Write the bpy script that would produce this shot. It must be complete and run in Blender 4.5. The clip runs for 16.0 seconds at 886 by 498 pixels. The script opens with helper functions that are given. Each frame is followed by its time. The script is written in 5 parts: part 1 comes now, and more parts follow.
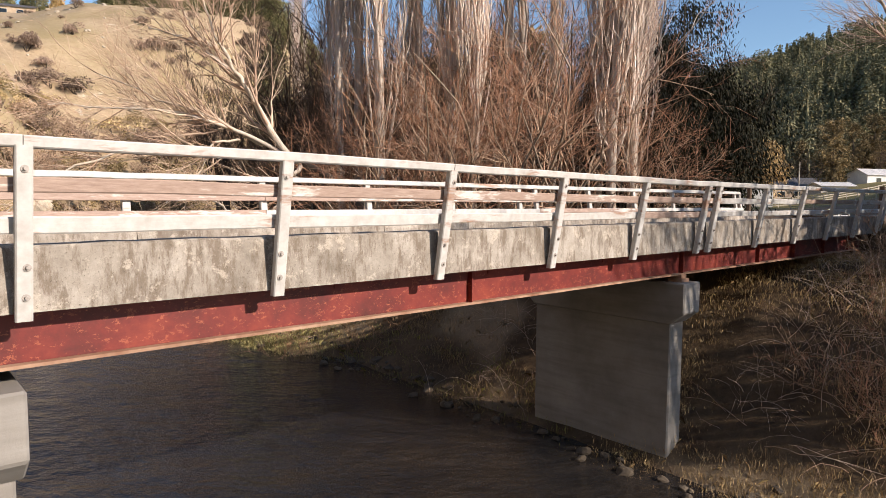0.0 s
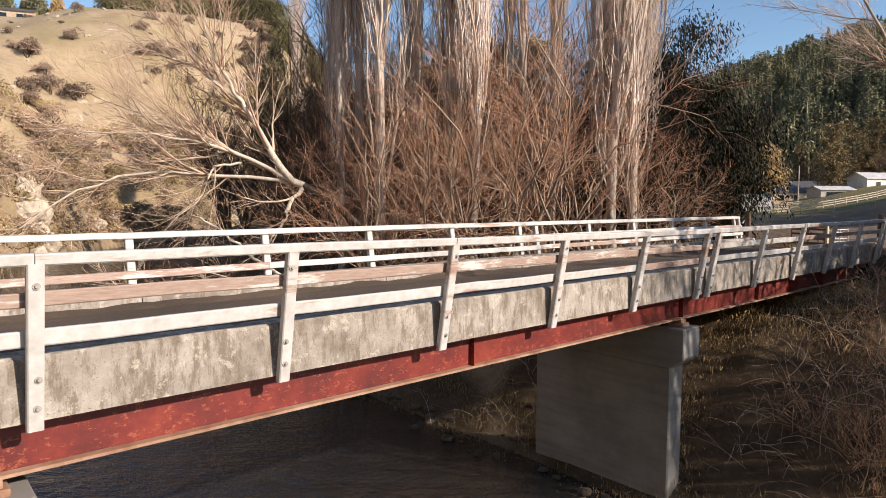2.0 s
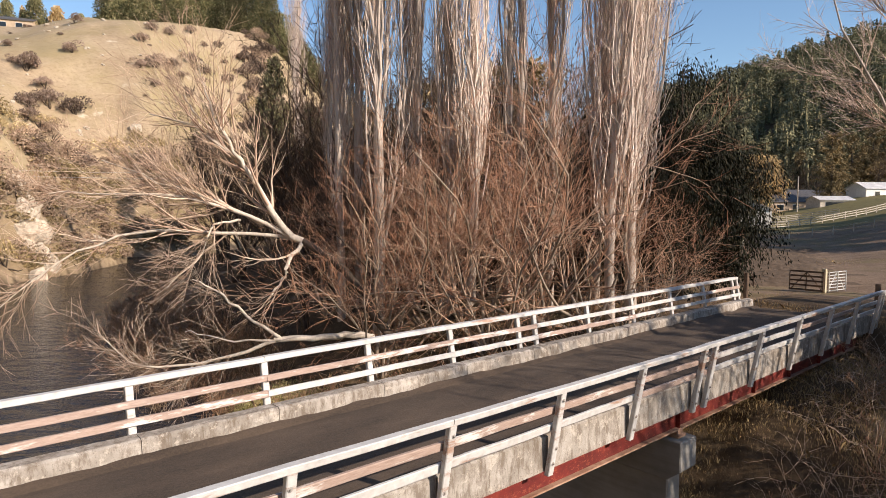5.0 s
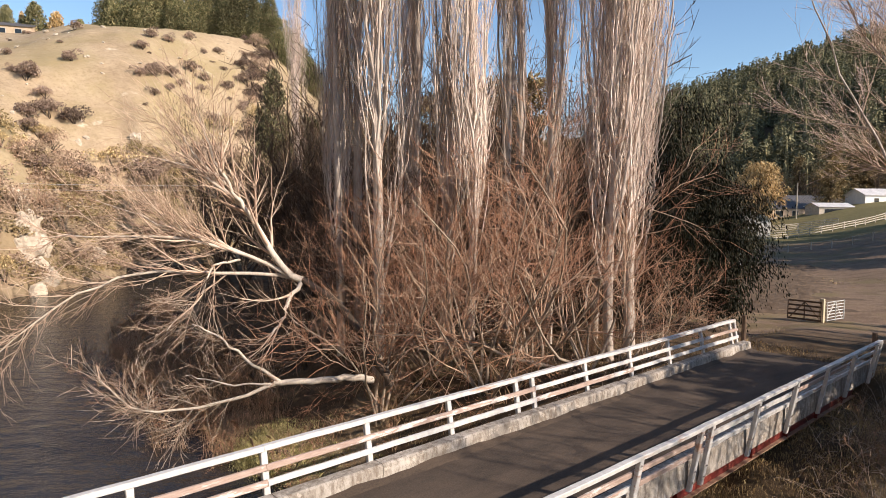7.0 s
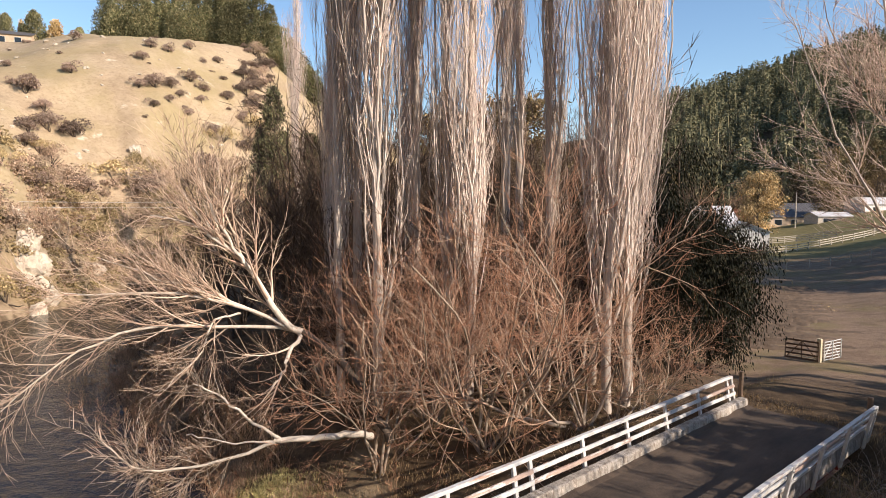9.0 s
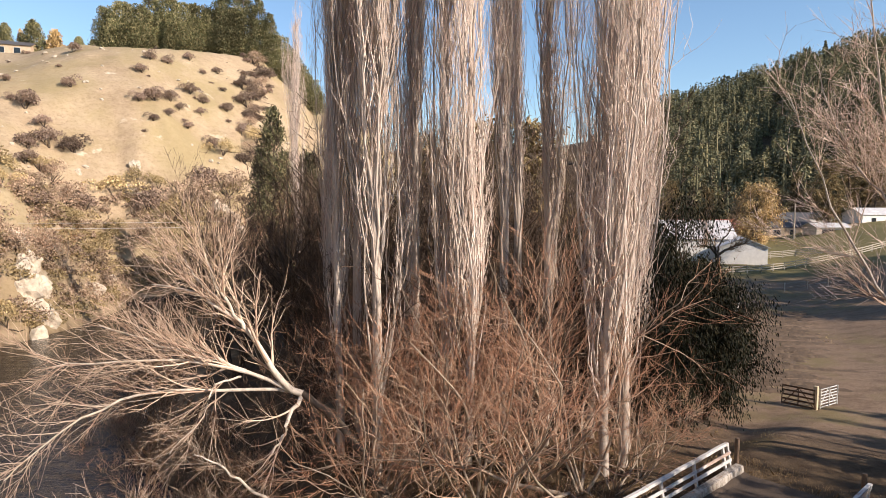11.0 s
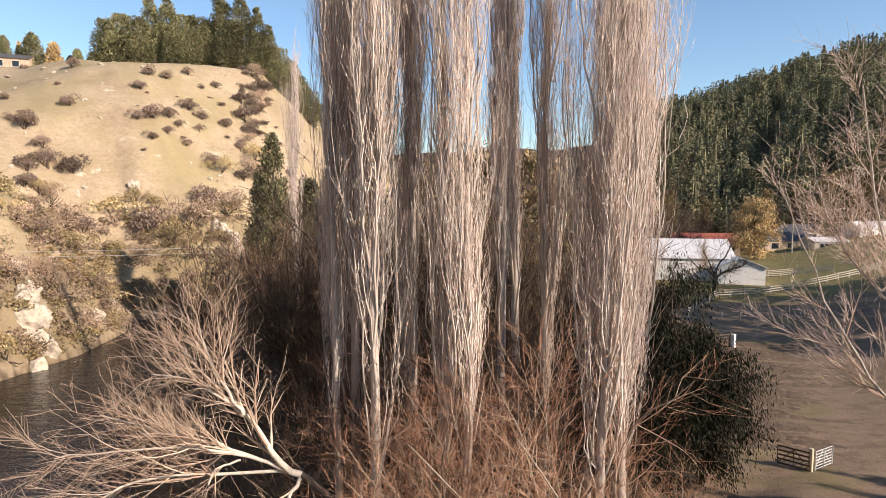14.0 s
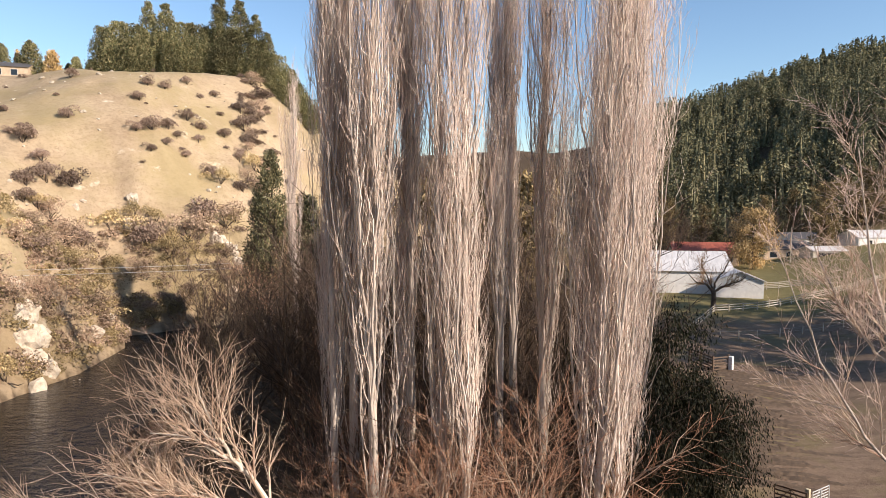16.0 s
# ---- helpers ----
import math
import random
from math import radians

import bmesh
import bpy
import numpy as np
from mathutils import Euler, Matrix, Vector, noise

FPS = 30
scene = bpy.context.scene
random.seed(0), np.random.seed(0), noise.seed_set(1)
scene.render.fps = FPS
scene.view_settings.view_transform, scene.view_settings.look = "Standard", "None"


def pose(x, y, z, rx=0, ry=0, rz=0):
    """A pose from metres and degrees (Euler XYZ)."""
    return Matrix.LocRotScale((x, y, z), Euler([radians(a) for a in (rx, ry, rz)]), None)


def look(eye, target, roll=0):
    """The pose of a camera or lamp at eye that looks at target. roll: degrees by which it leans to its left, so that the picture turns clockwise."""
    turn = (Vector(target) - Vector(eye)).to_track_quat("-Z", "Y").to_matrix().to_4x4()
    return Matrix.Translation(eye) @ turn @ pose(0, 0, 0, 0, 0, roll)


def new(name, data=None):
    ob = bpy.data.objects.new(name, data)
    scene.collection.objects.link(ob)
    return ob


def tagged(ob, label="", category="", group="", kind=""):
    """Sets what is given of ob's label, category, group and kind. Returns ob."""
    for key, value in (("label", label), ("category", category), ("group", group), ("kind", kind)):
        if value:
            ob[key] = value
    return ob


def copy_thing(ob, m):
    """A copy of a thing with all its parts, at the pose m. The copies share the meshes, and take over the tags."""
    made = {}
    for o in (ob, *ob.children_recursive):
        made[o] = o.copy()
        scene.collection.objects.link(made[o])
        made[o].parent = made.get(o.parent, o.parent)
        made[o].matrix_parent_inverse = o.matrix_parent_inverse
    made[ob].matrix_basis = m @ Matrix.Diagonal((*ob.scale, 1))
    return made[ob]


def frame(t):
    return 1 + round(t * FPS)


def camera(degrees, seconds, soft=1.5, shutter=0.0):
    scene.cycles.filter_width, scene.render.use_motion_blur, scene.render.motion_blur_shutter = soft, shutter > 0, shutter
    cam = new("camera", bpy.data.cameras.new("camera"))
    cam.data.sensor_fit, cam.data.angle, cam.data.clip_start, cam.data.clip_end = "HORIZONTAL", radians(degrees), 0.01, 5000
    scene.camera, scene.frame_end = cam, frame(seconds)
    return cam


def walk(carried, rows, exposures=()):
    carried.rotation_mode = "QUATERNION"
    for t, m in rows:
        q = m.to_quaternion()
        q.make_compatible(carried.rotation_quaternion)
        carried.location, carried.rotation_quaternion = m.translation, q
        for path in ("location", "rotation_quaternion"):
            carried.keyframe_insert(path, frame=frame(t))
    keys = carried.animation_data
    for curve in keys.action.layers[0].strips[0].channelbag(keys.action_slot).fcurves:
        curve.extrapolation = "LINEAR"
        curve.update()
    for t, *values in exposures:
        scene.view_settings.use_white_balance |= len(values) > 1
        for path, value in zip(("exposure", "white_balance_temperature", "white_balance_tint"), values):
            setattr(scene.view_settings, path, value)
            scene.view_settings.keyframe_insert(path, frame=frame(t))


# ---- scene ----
cam = camera(69.2, 16.0, soft=0.6)
PATH = [
    (0, -0.024, -0.222, 0.417, -4.26, 0.34, -41.61),
    (0.5, -0.055, -0.228, 0.583, -4.26, 0.33, -41.61),
    (1, -0.071, -0.227, 0.789, -4.27, 0.31, -41.62),
    (1.5, -0.075, -0.221, 1.053, -4.27, 0.30, -41.62),
    (2, -0.071, -0.213, 1.383, -4.28, 0.30, -41.63),
    (2.5, -0.061, -0.202, 1.755, -4.28, 0.29, -41.63),
    (3, -0.047, -0.190, 2.100, -4.29, 0.29, -41.64),
    (3.5, -0.031, -0.177, 2.485, -4.30, 0.28, -41.64),
    (4, -0.014, -0.165, 2.872, -4.30, 0.28, -41.65),
    (6.5, 0.049, -0.127, 5.121, -4.37, 0.28, -41.69),
    (7, 0.056, -0.124, 5.490, -4.39, 0.28, -41.70),
    (7.5, 0.060, -0.123, 5.948, -4.41, 0.27, -41.71),
    (8, 0.062, -0.124, 6.453, -4.43, 0.27, -41.72),
    (8.5, 0.063, -0.126, 7.053, -4.45, 0.27, -41.73),
    (9, 0.063, -0.128, 7.799, -4.47, 0.26, -41.74),
    (11.5, 0.077, -0.142, 11.239, -4.61, 0.22, -41.80),
    (12, 0.087, -0.143, 11.890, -4.64, 0.21, -41.81),
    (12.5, 0.099, -0.142, 12.509, -4.66, 0.20, -41.83),
    (13, 0.115, -0.140, 13.078, -4.69, 0.19, -41.84),
    (13.5, 0.135, -0.135, 13.755, -4.72, 0.18, -41.86),
    (14, 0.158, -0.129, 14.310, -4.75, 0.17, -41.87),
    (14.5, 0.185, -0.121, 14.942, -4.78, 0.16, -41.89),
    (15, 0.215, -0.111, 15.532, -4.81, 0.16, -41.90),
    (15.5, 0.246, -0.100, 16.107, -4.83, 0.15, -41.92),
    (16, 0.279, -0.087, 16.738, -4.86, 0.15, -41.94),
]
# seconds, eye, pitch, roll, yaw: a level climb beside the bridge
walk(cam, [(t, pose(x, y, z, 90 + pitch, 0, yaw) @ pose(0, 0, 0, 0, 0, roll)) for t, x, y, z, pitch, roll, yaw in PATH],
     exposures=[(0, 0.30), (4, 0.28), (9, 0.46), (16, 0.42)])

# ---- light ----
SUN_EL, SUN_AZ = 27.0, 162.0          # degrees; azimuth clockwise from +Y
world = bpy.data.worlds.new("world")
scene.world = world
world.use_nodes = True
wn = world.node_tree.nodes
sky = wn.new("ShaderNodeTexSky")
sky.sky_type, sky.sun_disc = "NISHITA", False
sky.sun_elevation, sky.sun_rotation = radians(SUN_EL), radians(SUN_AZ)
sky.air_density, sky.dust_density, sky.ozone_density = 1.0, 0.3, 3.0
wn["Background"].inputs["Strength"].default_value = 0.135
world.node_tree.links.new(sky.outputs[0], wn["Background"].inputs["Color"])
sun = new("sun", bpy.data.lights.new("sun", "SUN"))
sun.data.energy, sun.data.angle, sun.data.color = 5.8, radians(0.6), (1.0, 0.855, 0.735)
SUN_DIR = Vector((math.sin(radians(SUN_AZ)) * math.cos(radians(SUN_EL)), math.cos(radians(SUN_AZ)) * math.cos(radians(SUN_EL)), math.sin(radians(SUN_EL))))
sun.matrix_world = look(SUN_DIR * 100, (0, 0, 0))

# ---- plan: the bridge runs along +X; r and a are metres to the right of and ahead along the first view ----
YAW = radians(-41.6)


def W(r, a):
    return (r * math.cos(YAW) - a * math.sin(YAW), r * math.sin(YAW) + a * math.cos(YAW))


def RA(x, y):
    return (x * math.cos(YAW) + y * math.sin(YAW), -x * math.sin(YAW) + y * math.cos(YAW))


# ---- materials ----
def material(name, build):
    m = bpy.data.materials.new(name)
    m.use_nodes = True
    nt = m.node_tree
    bsdf = nt.nodes["Principled BSDF"]
    build(nt, bsdf)
    return m


def node(nt, kind, **inputs):
    n = nt.nodes.new(kind)
    for k, v in inputs.items():
        n.inputs[k.replace("_", " ")].default_value = v
    return n


def coords(nt, scale=(1, 1, 1)):
    g = nt.nodes.new("ShaderNodeNewGeometry")
    mp = nt.nodes.new("ShaderNodeMapping")
    mp.inputs["Scale"].default_value = scale
    nt.links.new(g.outputs["Position"], mp.inputs["Vector"])
    return mp.outputs[0]


def local_coords(nt, scale=(1, 1, 1)):
    g = nt.nodes.new("ShaderNodeTexCoord")
    mp = nt.nodes.new("ShaderNodeMapping")
    mp.inputs["Scale"].default_value = scale
    nt.links.new(g.outputs["Object"], mp.inputs["Vector"])
    return mp.outputs[0]


def noise_tex(nt, vec, scale, detail=5.0, rough=0.6, out="Fac"):
    n = nt.nodes.new("ShaderNodeTexNoise")
    n.inputs["Scale"].default_value, n.inputs["Detail"].default_value, n.inputs["Roughness"].default_value = scale, detail, rough
    nt.links.new(vec, n.inputs["Vector"])
    return n.outputs[out]


def ramp(nt, fac, *stops):
    n = nt.nodes.new("ShaderNodeValToRGB")
    e = n.color_ramp.elements
    while len(e) < len(stops):
        e.new(0.5)
    for el, (p, c) in zip(e, stops):
        el.position, el.color = p, (*c, 1) if len(c) == 3 else c
    nt.links.new(fac, n.inputs[0])
    return n.outputs[0]


def mix(nt, fac, a, b, mode="MIX"):
    n = nt.nodes.new("ShaderNodeMix")
    n.data_type, n.blend_type = "RGBA", mode
    for sock, v in ((n.inputs[0], fac), (n.inputs[6], a), (n.inputs[7], b)):
        if hasattr(v, "links"):
            nt.links.new(v, sock)
        elif isinstance(v, (int, float)):
            sock.default_value = v
        else:
            sock.default_value = (*v, 1)
    return n.outputs[2]


def bump(nt, bsdf, height, strength=0.4, distance=0.02):
    b = nt.nodes.new("ShaderNodeBump")
    b.inputs["Strength"].default_value, b.inputs["Distance"].default_value = strength, distance
    nt.links.new(height, b.inputs["Height"])
    nt.links.new(b.outputs[0], bsdf.inputs["Normal"])


def grey(v):
    return (v, v, v)


def m_paint(nt, b):
    v = coords(nt, (0.6, 3, 3))
    big = noise_tex(nt, v, 1.3, 6, 0.7)
    fine = noise_tex(nt, coords(nt, (2, 16, 16)), 2.5, 6, 0.75)
    info = nt.nodes.new("ShaderNodeObjectInfo")
    wood = ramp(nt, fine, (0.3, (0.22, 0.13, 0.09)), (0.7, (0.46, 0.30, 0.22)))
    white = ramp(nt, noise_tex(nt, coords(nt), 7.0), (0.3, (0.44, 0.42, 0.39)), (0.7, (0.60, 0.59, 0.565)))
    # paint has gone where the noise runs over a threshold that differs from piece to piece
    s = nt.nodes.new("ShaderNodeMath")
    s.operation = "MULTIPLY_ADD"
    s.inputs[1].default_value, s.inputs[2].default_value = 0.16, 0.0
    nt.links.new(info.outputs["Random"], s.inputs[0])
    a1 = nt.nodes.new("ShaderNodeMath")
    a1.operation = "ADD"
    nt.links.new(big, a1.inputs[0]), nt.links.new(s.outputs[0], a1.inputs[1])
    a2 = nt.nodes.new("ShaderNodeMath")
    a2.operation = "MULTIPLY_ADD"
    a2.inputs[1].default_value = 0.28
    nt.links.new(fine, a2.inputs[0]), nt.links.new(a1.outputs[0], a2.inputs[2])
    mask = ramp(nt, a2.outputs[0], (0.82, grey(0)), (0.92, grey(1)))
    nt.links.new(mix(nt, mask, white, wood), b.inputs["Base Color"])
    b.inputs["Roughness"].default_value = 0.6
    bump(nt, b, fine, 0.35, 0.006)


def m_bare_wood(nt, b):
    fine = noise_tex(nt, coords(nt, (2, 18, 18)), 2.5, 6, 0.75)
    big = noise_tex(nt, coords(nt, (0.8, 4, 4)), 1.5, 5, 0.7)
    wood = ramp(nt, fine, (0.25, (0.24, 0.16, 0.125)), (0.75, (0.48, 0.365, 0.30)))
    mask = ramp(nt, big, (0.54, grey(0)), (0.62, grey(1)))
    nt.links.new(mix(nt, mask, wood, (0.66, 0.62, 0.57)), b.inputs["Base Color"])
    b.inputs["Roughness"].default_value = 0.75
    bump(nt, b, fine, 0.4, 0.006)


def m_concrete(nt, b):
    v = coords(nt)
    big = noise_tex(nt, v, 1.1, 8, 0.72)
    streak = noise_tex(nt, coords(nt, (3.2, 3.2, 0.9)), 2.0, 9, 0.78)
    blot = noise_tex(nt, v, 5.5, 8, 0.75)
    fine = noise_tex(nt, v, 34, 6, 0.75)
    base = ramp(nt, big, (0.32, (0.19, 0.165, 0.135)), (0.5, (0.33, 0.295, 0.25)), (0.66, (0.46, 0.42, 0.37)))
    c = mix(nt, ramp(nt, streak, (0.47, grey(0)), (0.58, grey(0.75))), base, (0.135, 0.10, 0.07))
    c = mix(nt, ramp(nt, blot, (0.55, grey(0)), (0.62, grey(0.6))), c, (0.56, 0.50, 0.42))
    c = mix(nt, ramp(nt, fine, (0.57, grey(0)), (0.66, grey(0.75))), c, (0.10, 0.08, 0.06))
    nt.links.new(c, b.inputs["Base Color"])
    b.inputs["Roughness"].default_value = 0.9
    bump(nt, b, mix(nt, 0.5, fine, blot), 0.7, 0.015)


def m_pier(nt, b):
    v = coords(nt)
    board = noise_tex(nt, coords(nt, (0.4, 0.4, 5)), 1.2, 4, 0.6)
    big = noise_tex(nt, v, 0.7, 6, 0.65)
    fine = noise_tex(nt, v, 30, 5, 0.7)
    base = ramp(nt, big, (0.3, (0.20, 0.185, 0.165)), (0.72, (0.35, 0.33, 0.30)))
    c = mix(nt, ramp(nt, board, (0.45, grey(0)), (0.7, grey(0.5))), base, (0.17, 0.155, 0.135))
    nt.links.new(c, b.inputs["Base Color"])
    b.inputs["Roughness"].default_value = 0.9
    bump(nt, b, fine, 0.35, 0.01)


def m_steel(nt, b):
    v = coords(nt)
    big = noise_tex(nt, v, 1.4, 8, 0.7)
    scr = noise_tex(nt, coords(nt, (3, 3, 5)), 3.5, 7, 0.8)
    c = ramp(nt, big, (0.32, (0.07, 0.009, 0.008)), (0.52, (0.15, 0.017, 0.013)), (0.70, (0.24, 0.038, 0.02)))
    c = mix(nt, ramp(nt, scr, (0.575, grey(0)), (0.61, grey(0.75)), (0.66, grey(0))), c, (0.46, 0.14, 0.07))
    c = mix(nt, ramp(nt, noise_tex(nt, v, 4.5, 6, 0.7), (0.64, grey(0)), (0.72, grey(0.4))), c, (0.42, 0.10, 0.03))
    nt.links.new(c, b.inputs["Base Color"])
    b.inputs["Roughness"].default_value = 0.55
    bump(nt, b, scr, 0.25, 0.008)


def m_flange(nt, b):
    v = coords(nt)
    c = ramp(nt, noise_tex(nt, v, 3, 7, 0.7), (0.3, (0.20, 0.09, 0.05)), (0.6, (0.38, 0.24, 0.16)), (0.8, (0.45, 0.33, 0.24)))
    nt.links.new(c, b.inputs["Base Color"])
    b.inputs["Roughness"].default_value = 0.8
    bump(nt, b, noise_tex(nt, v, 30), 0.3, 0.005)


def m_road(nt, b):
    v = coords(nt)
    big = noise_tex(nt, coords(nt, (0.5, 1.6, 1)), 0.9, 6, 0.65)
    fine = noise_tex(nt, v, 24, 6, 0.75)
    c = ramp(nt, big, (0.3, (0.026, 0.018, 0.012)), (0.66, (0.13, 0.09, 0.06)))
    c = mix(nt, 0.5, c, ramp(nt, fine, (0.3, (0.02, 0.014, 0.010)), (0.7, (0.11, 0.077, 0.052))))
    nt.links.new(c, b.inputs["Base Color"])
    b.inputs["Roughness"].default_value = 0.95
    bump(nt, b, fine, 0.6, 0.02)


def m_ground(nt, b):
    at = nt.nodes.new("ShaderNodeAttribute")
    at.attribute_name = "cover"
    sep = nt.nodes.new("ShaderNodeSeparateColor")
    nt.links.new(at.outputs["Color"], sep.inputs[0])
    v = coords(nt)
    fine = noise_tex(nt, v, 6, 8, 0.75)
    mid = noise_tex(nt, v, 0.9, 7, 0.7)
    big = noise_tex(nt, v, 0.09, 6, 0.65)
    litter = mix(nt, 0.5, ramp(nt, fine, (0.3, (0.03, 0.02, 0.013)), (0.7, (0.15, 0.098, 0.058))), ramp(nt, mid, (0.35, (0.04, 0.028, 0.017)), (0.65, (0.17, 0.12, 0.068))))
    dry = mix(nt, 0.4, ramp(nt, big, (0.34, (0.29, 0.215, 0.13)), (0.5, (0.41, 0.315, 0.195)), (0.66, (0.49, 0.385, 0.25))), ramp(nt, mid, (0.3, (0.22, 0.155, 0.10)), (0.7, (0.49, 0.375, 0.26))))
    tussock = noise_tex(nt, v, 1.7, 4, 0.8)
    dry = mix(nt, ramp(nt, tussock, (0.50, grey(0)), (0.62, grey(0.55))), dry, (0.23, 0.165, 0.105))
    dry = mix(nt, ramp(nt, noise_tex(nt, v, 0.05, 4, 0.6), (0.44, grey(0)), (0.60, grey(0.65))), dry, (0.31, 0.245, 0.12))
    dry = mix(nt, ramp(nt, noise_tex(nt, v, 0.16, 6, 0.7), (0.62, grey(0)), (0.70, grey(0.8))), dry, (0.60, 0.52, 0.40))
    green = mix(nt, 0.5, ramp(nt, mid, (0.35, (0.17, 0.15, 0.06)), (0.65, (0.32, 0.27, 0.12))), ramp(nt, fine, (0.3, (0.06, 0.055, 0.02)), (0.7, (0.27, 0.23, 0.09))))
    mud = mix(nt, 0.5, ramp(nt, mid, (0.3, (0.16, 0.105, 0.07)), (0.7, (0.31, 0.22, 0.15))), ramp(nt, fine, (0.3, (0.11, 0.072, 0.047)), (0.7, (0.31, 0.225, 0.155))))
    c = mix(nt, sep.outputs[0], litter, dry)
    c = mix(nt, sep.outputs[1], c, green)
    turn = nt.nodes.new("ShaderNodeMapping")
    turn.inputs["Rotation"].default_value = (0, 0, -YAW)
    nt.links.new(v, turn.inputs["Vector"])
    long = nt.nodes.new("ShaderNodeMapping")
    long.inputs["Scale"].default_value = (0.4, 1.1, 1)
    nt.links.new(turn.outputs[0], long.inputs["Vector"])
    furrow_shade = noise_tex(nt, long.outputs[0], 1.0, 6, 0.7)
    # dark streaks put the shading of the furrows into the mud colour
    mud = mix(nt, ramp(nt, furrow_shade, (0.50, grey(0)), (0.60, grey(0.35))), mud, (0.06, 0.04, 0.026))
    mud = mix(nt, ramp(nt, noise_tex(nt, v, 0.14, 5, 0.7), (0.5, grey(0)), (0.62, grey(0.6))), mud, (0.17, 0.14, 0.06))
    c = mix(nt, sep.outputs[2], c, mud)
    nt.links.new(c, b.inputs["Base Color"])
    b.inputs["Roughness"].default_value = 0.95
    b.inputs["Specular IOR Level"].default_value = 0.15
    bump(nt, b, fine, 0.8, 0.08)


def m_water(nt, b):
    v = coords(nt)
    turn = nt.nodes.new("ShaderNodeMapping")
    turn.inputs["Rotation"].default_value = (0, 0, -YAW)
    nt.links.new(v, turn.inputs["Vector"])
    long = nt.nodes.new("ShaderNodeMapping")
    long.inputs["Scale"].default_value = (0.8, 1.3, 1)
    nt.links.new(turn.outputs[0], long.inputs["Vector"])
    w1 = noise_tex(nt, long.outputs[0], 0.9, 4, 0.55)
    w2 = noise_tex(nt, long.outputs[0], 5.0, 4, 0.6)
    c = ramp(nt, noise_tex(nt, v, 0.3, 5, 0.65), (0.38, (0.012, 0.013, 0.016)), (0.7, (0.034, 0.027, 0.021)))
    nt.links.new(c, b.inputs["Base Color"])
    b.inputs["Roughness"].default_value = 0.12
    b.inputs["IOR"].default_value = 1.45
    bump(nt, b, mix(nt, 0.22, w1, w2), 0.9, 0.26)


def bark(c0, c1, scale=(9, 9, 1.2)):
    def f(nt, b):
        t = noise_tex(nt, local_coords(nt, scale), 1.6, 6, 0.7)
        big = noise_tex(nt, local_coords(nt), 0.5, 4, 0.6)
        c = mix(nt, 0.35, ramp(nt, t, (0.3, c0), (0.7, c1)), ramp(nt, big, (0.35, c0), (0.65, c1)))
        nt.links.new(c, b.inputs["Base Color"])
        b.inputs["Roughness"].default_value = 0.9
        b.inputs["Specular IOR Level"].default_value = 0.2
        bump(nt, b, t, 0.5, 0.02)
    return f


def twig(c0, c1):
    def f(nt, b):
        g = nt.nodes.new("ShaderNodeNewGeometry")
        c = ramp(nt, g.outputs["Random Per Island"], (0.0, c0), (1.0, c1))
        nt.links.new(c, b.inputs["Base Color"])
        b.inputs["Roughness"].default_value = 0.8
        b.inputs["Specular IOR Level"].default_value = 0.2
    return f


def leafy(c0, c1, c2):
    def f(nt, b):
        g = nt.nodes.new("ShaderNodeNewGeometry")
        info = nt.nodes.new("ShaderNodeObjectInfo")
        c = ramp(nt, g.outputs["Random Per Island"], (0.0, c0), (0.6, c1), (1.0, c2))
        h = nt.nodes.new("ShaderNodeHueSaturation")
        mr = nt.nodes.new("ShaderNodeMapRange")
        mr.inputs[3].default_value, mr.inputs[4].default_value = 0.7, 1.35
        nt.links.new(info.outputs["Random"], mr.inputs[0])
        nt.links.new(mr.outputs[0], h.inputs["Value"])
        patch = ramp(nt, noise_tex(nt, coords(nt), 0.11, 3, 0.6), (0.35, grey(0.55)), (0.68, grey(1.25)))
        c = mix(nt, 1.0, c, patch, "MULTIPLY")
        nt.links.new(c, h.inputs["Color"])
        nt.links.new(h.outputs[0], b.inputs["Base Color"])
        b.inputs["Roughness"].default_value = 0.75
        b.inputs["Specular IOR Level"].default_value = 0.2
    return f


def plain(c, rough=0.7, metal=0.0, var=0.25, scale=6.0):
    def f(nt, b):
        t = noise_tex(nt, coords(nt), scale, 6, 0.7)
        nt.links.new(ramp(nt, t, (0.3, tuple(x * (1 - var) for x in c)), (0.7, tuple(min(1, x * (1 + var)) for x in c))), b.inputs["Base Color"])
        b.inputs["Roughness"].default_value, b.inputs["Metallic"].default_value = rough, metal
        bump(nt, b, t, 0.2, 0.01)
    return f


PAINT = material("flaking_white_paint", m_paint)
BARE = material("bare_rail_wood", m_bare_wood)
CONCRETE = material("stained_concrete", m_concrete)
PIER = material("pier_concrete", m_pier)
STEEL = material("red_oxide_steel", m_steel)
FLANGE = material("rusty_flange", m_flange)
ROAD = material("gravel_deck", m_road)
GROUND = material("ground", m_ground)
WATER = material("river_water", m_water)
POPLAR_BARK = material("poplar_bark", bark((0.28, 0.23, 0.185), (0.68, 0.59, 0.505)))
POPLAR_LIMB = material("poplar_limbs", twig((0.42, 0.33, 0.27), (0.88, 0.77, 0.67)))
POPLAR_TWIG = material("poplar_twigs", twig((0.44, 0.31, 0.25), (0.84, 0.67, 0.56)))
WILLOW_BARK = material("willow_bark", bark((0.19, 0.145, 0.105), (0.46, 0.375, 0.29)))
WILLOW_TWIG = material("willow_twigs", twig((0.38, 0.25, 0.18), (0.68, 0.54, 0.41)))
SHRUB_LIMB = material("shrub_limbs", twig((0.32, 0.20, 0.135), (0.66, 0.49, 0.35)))
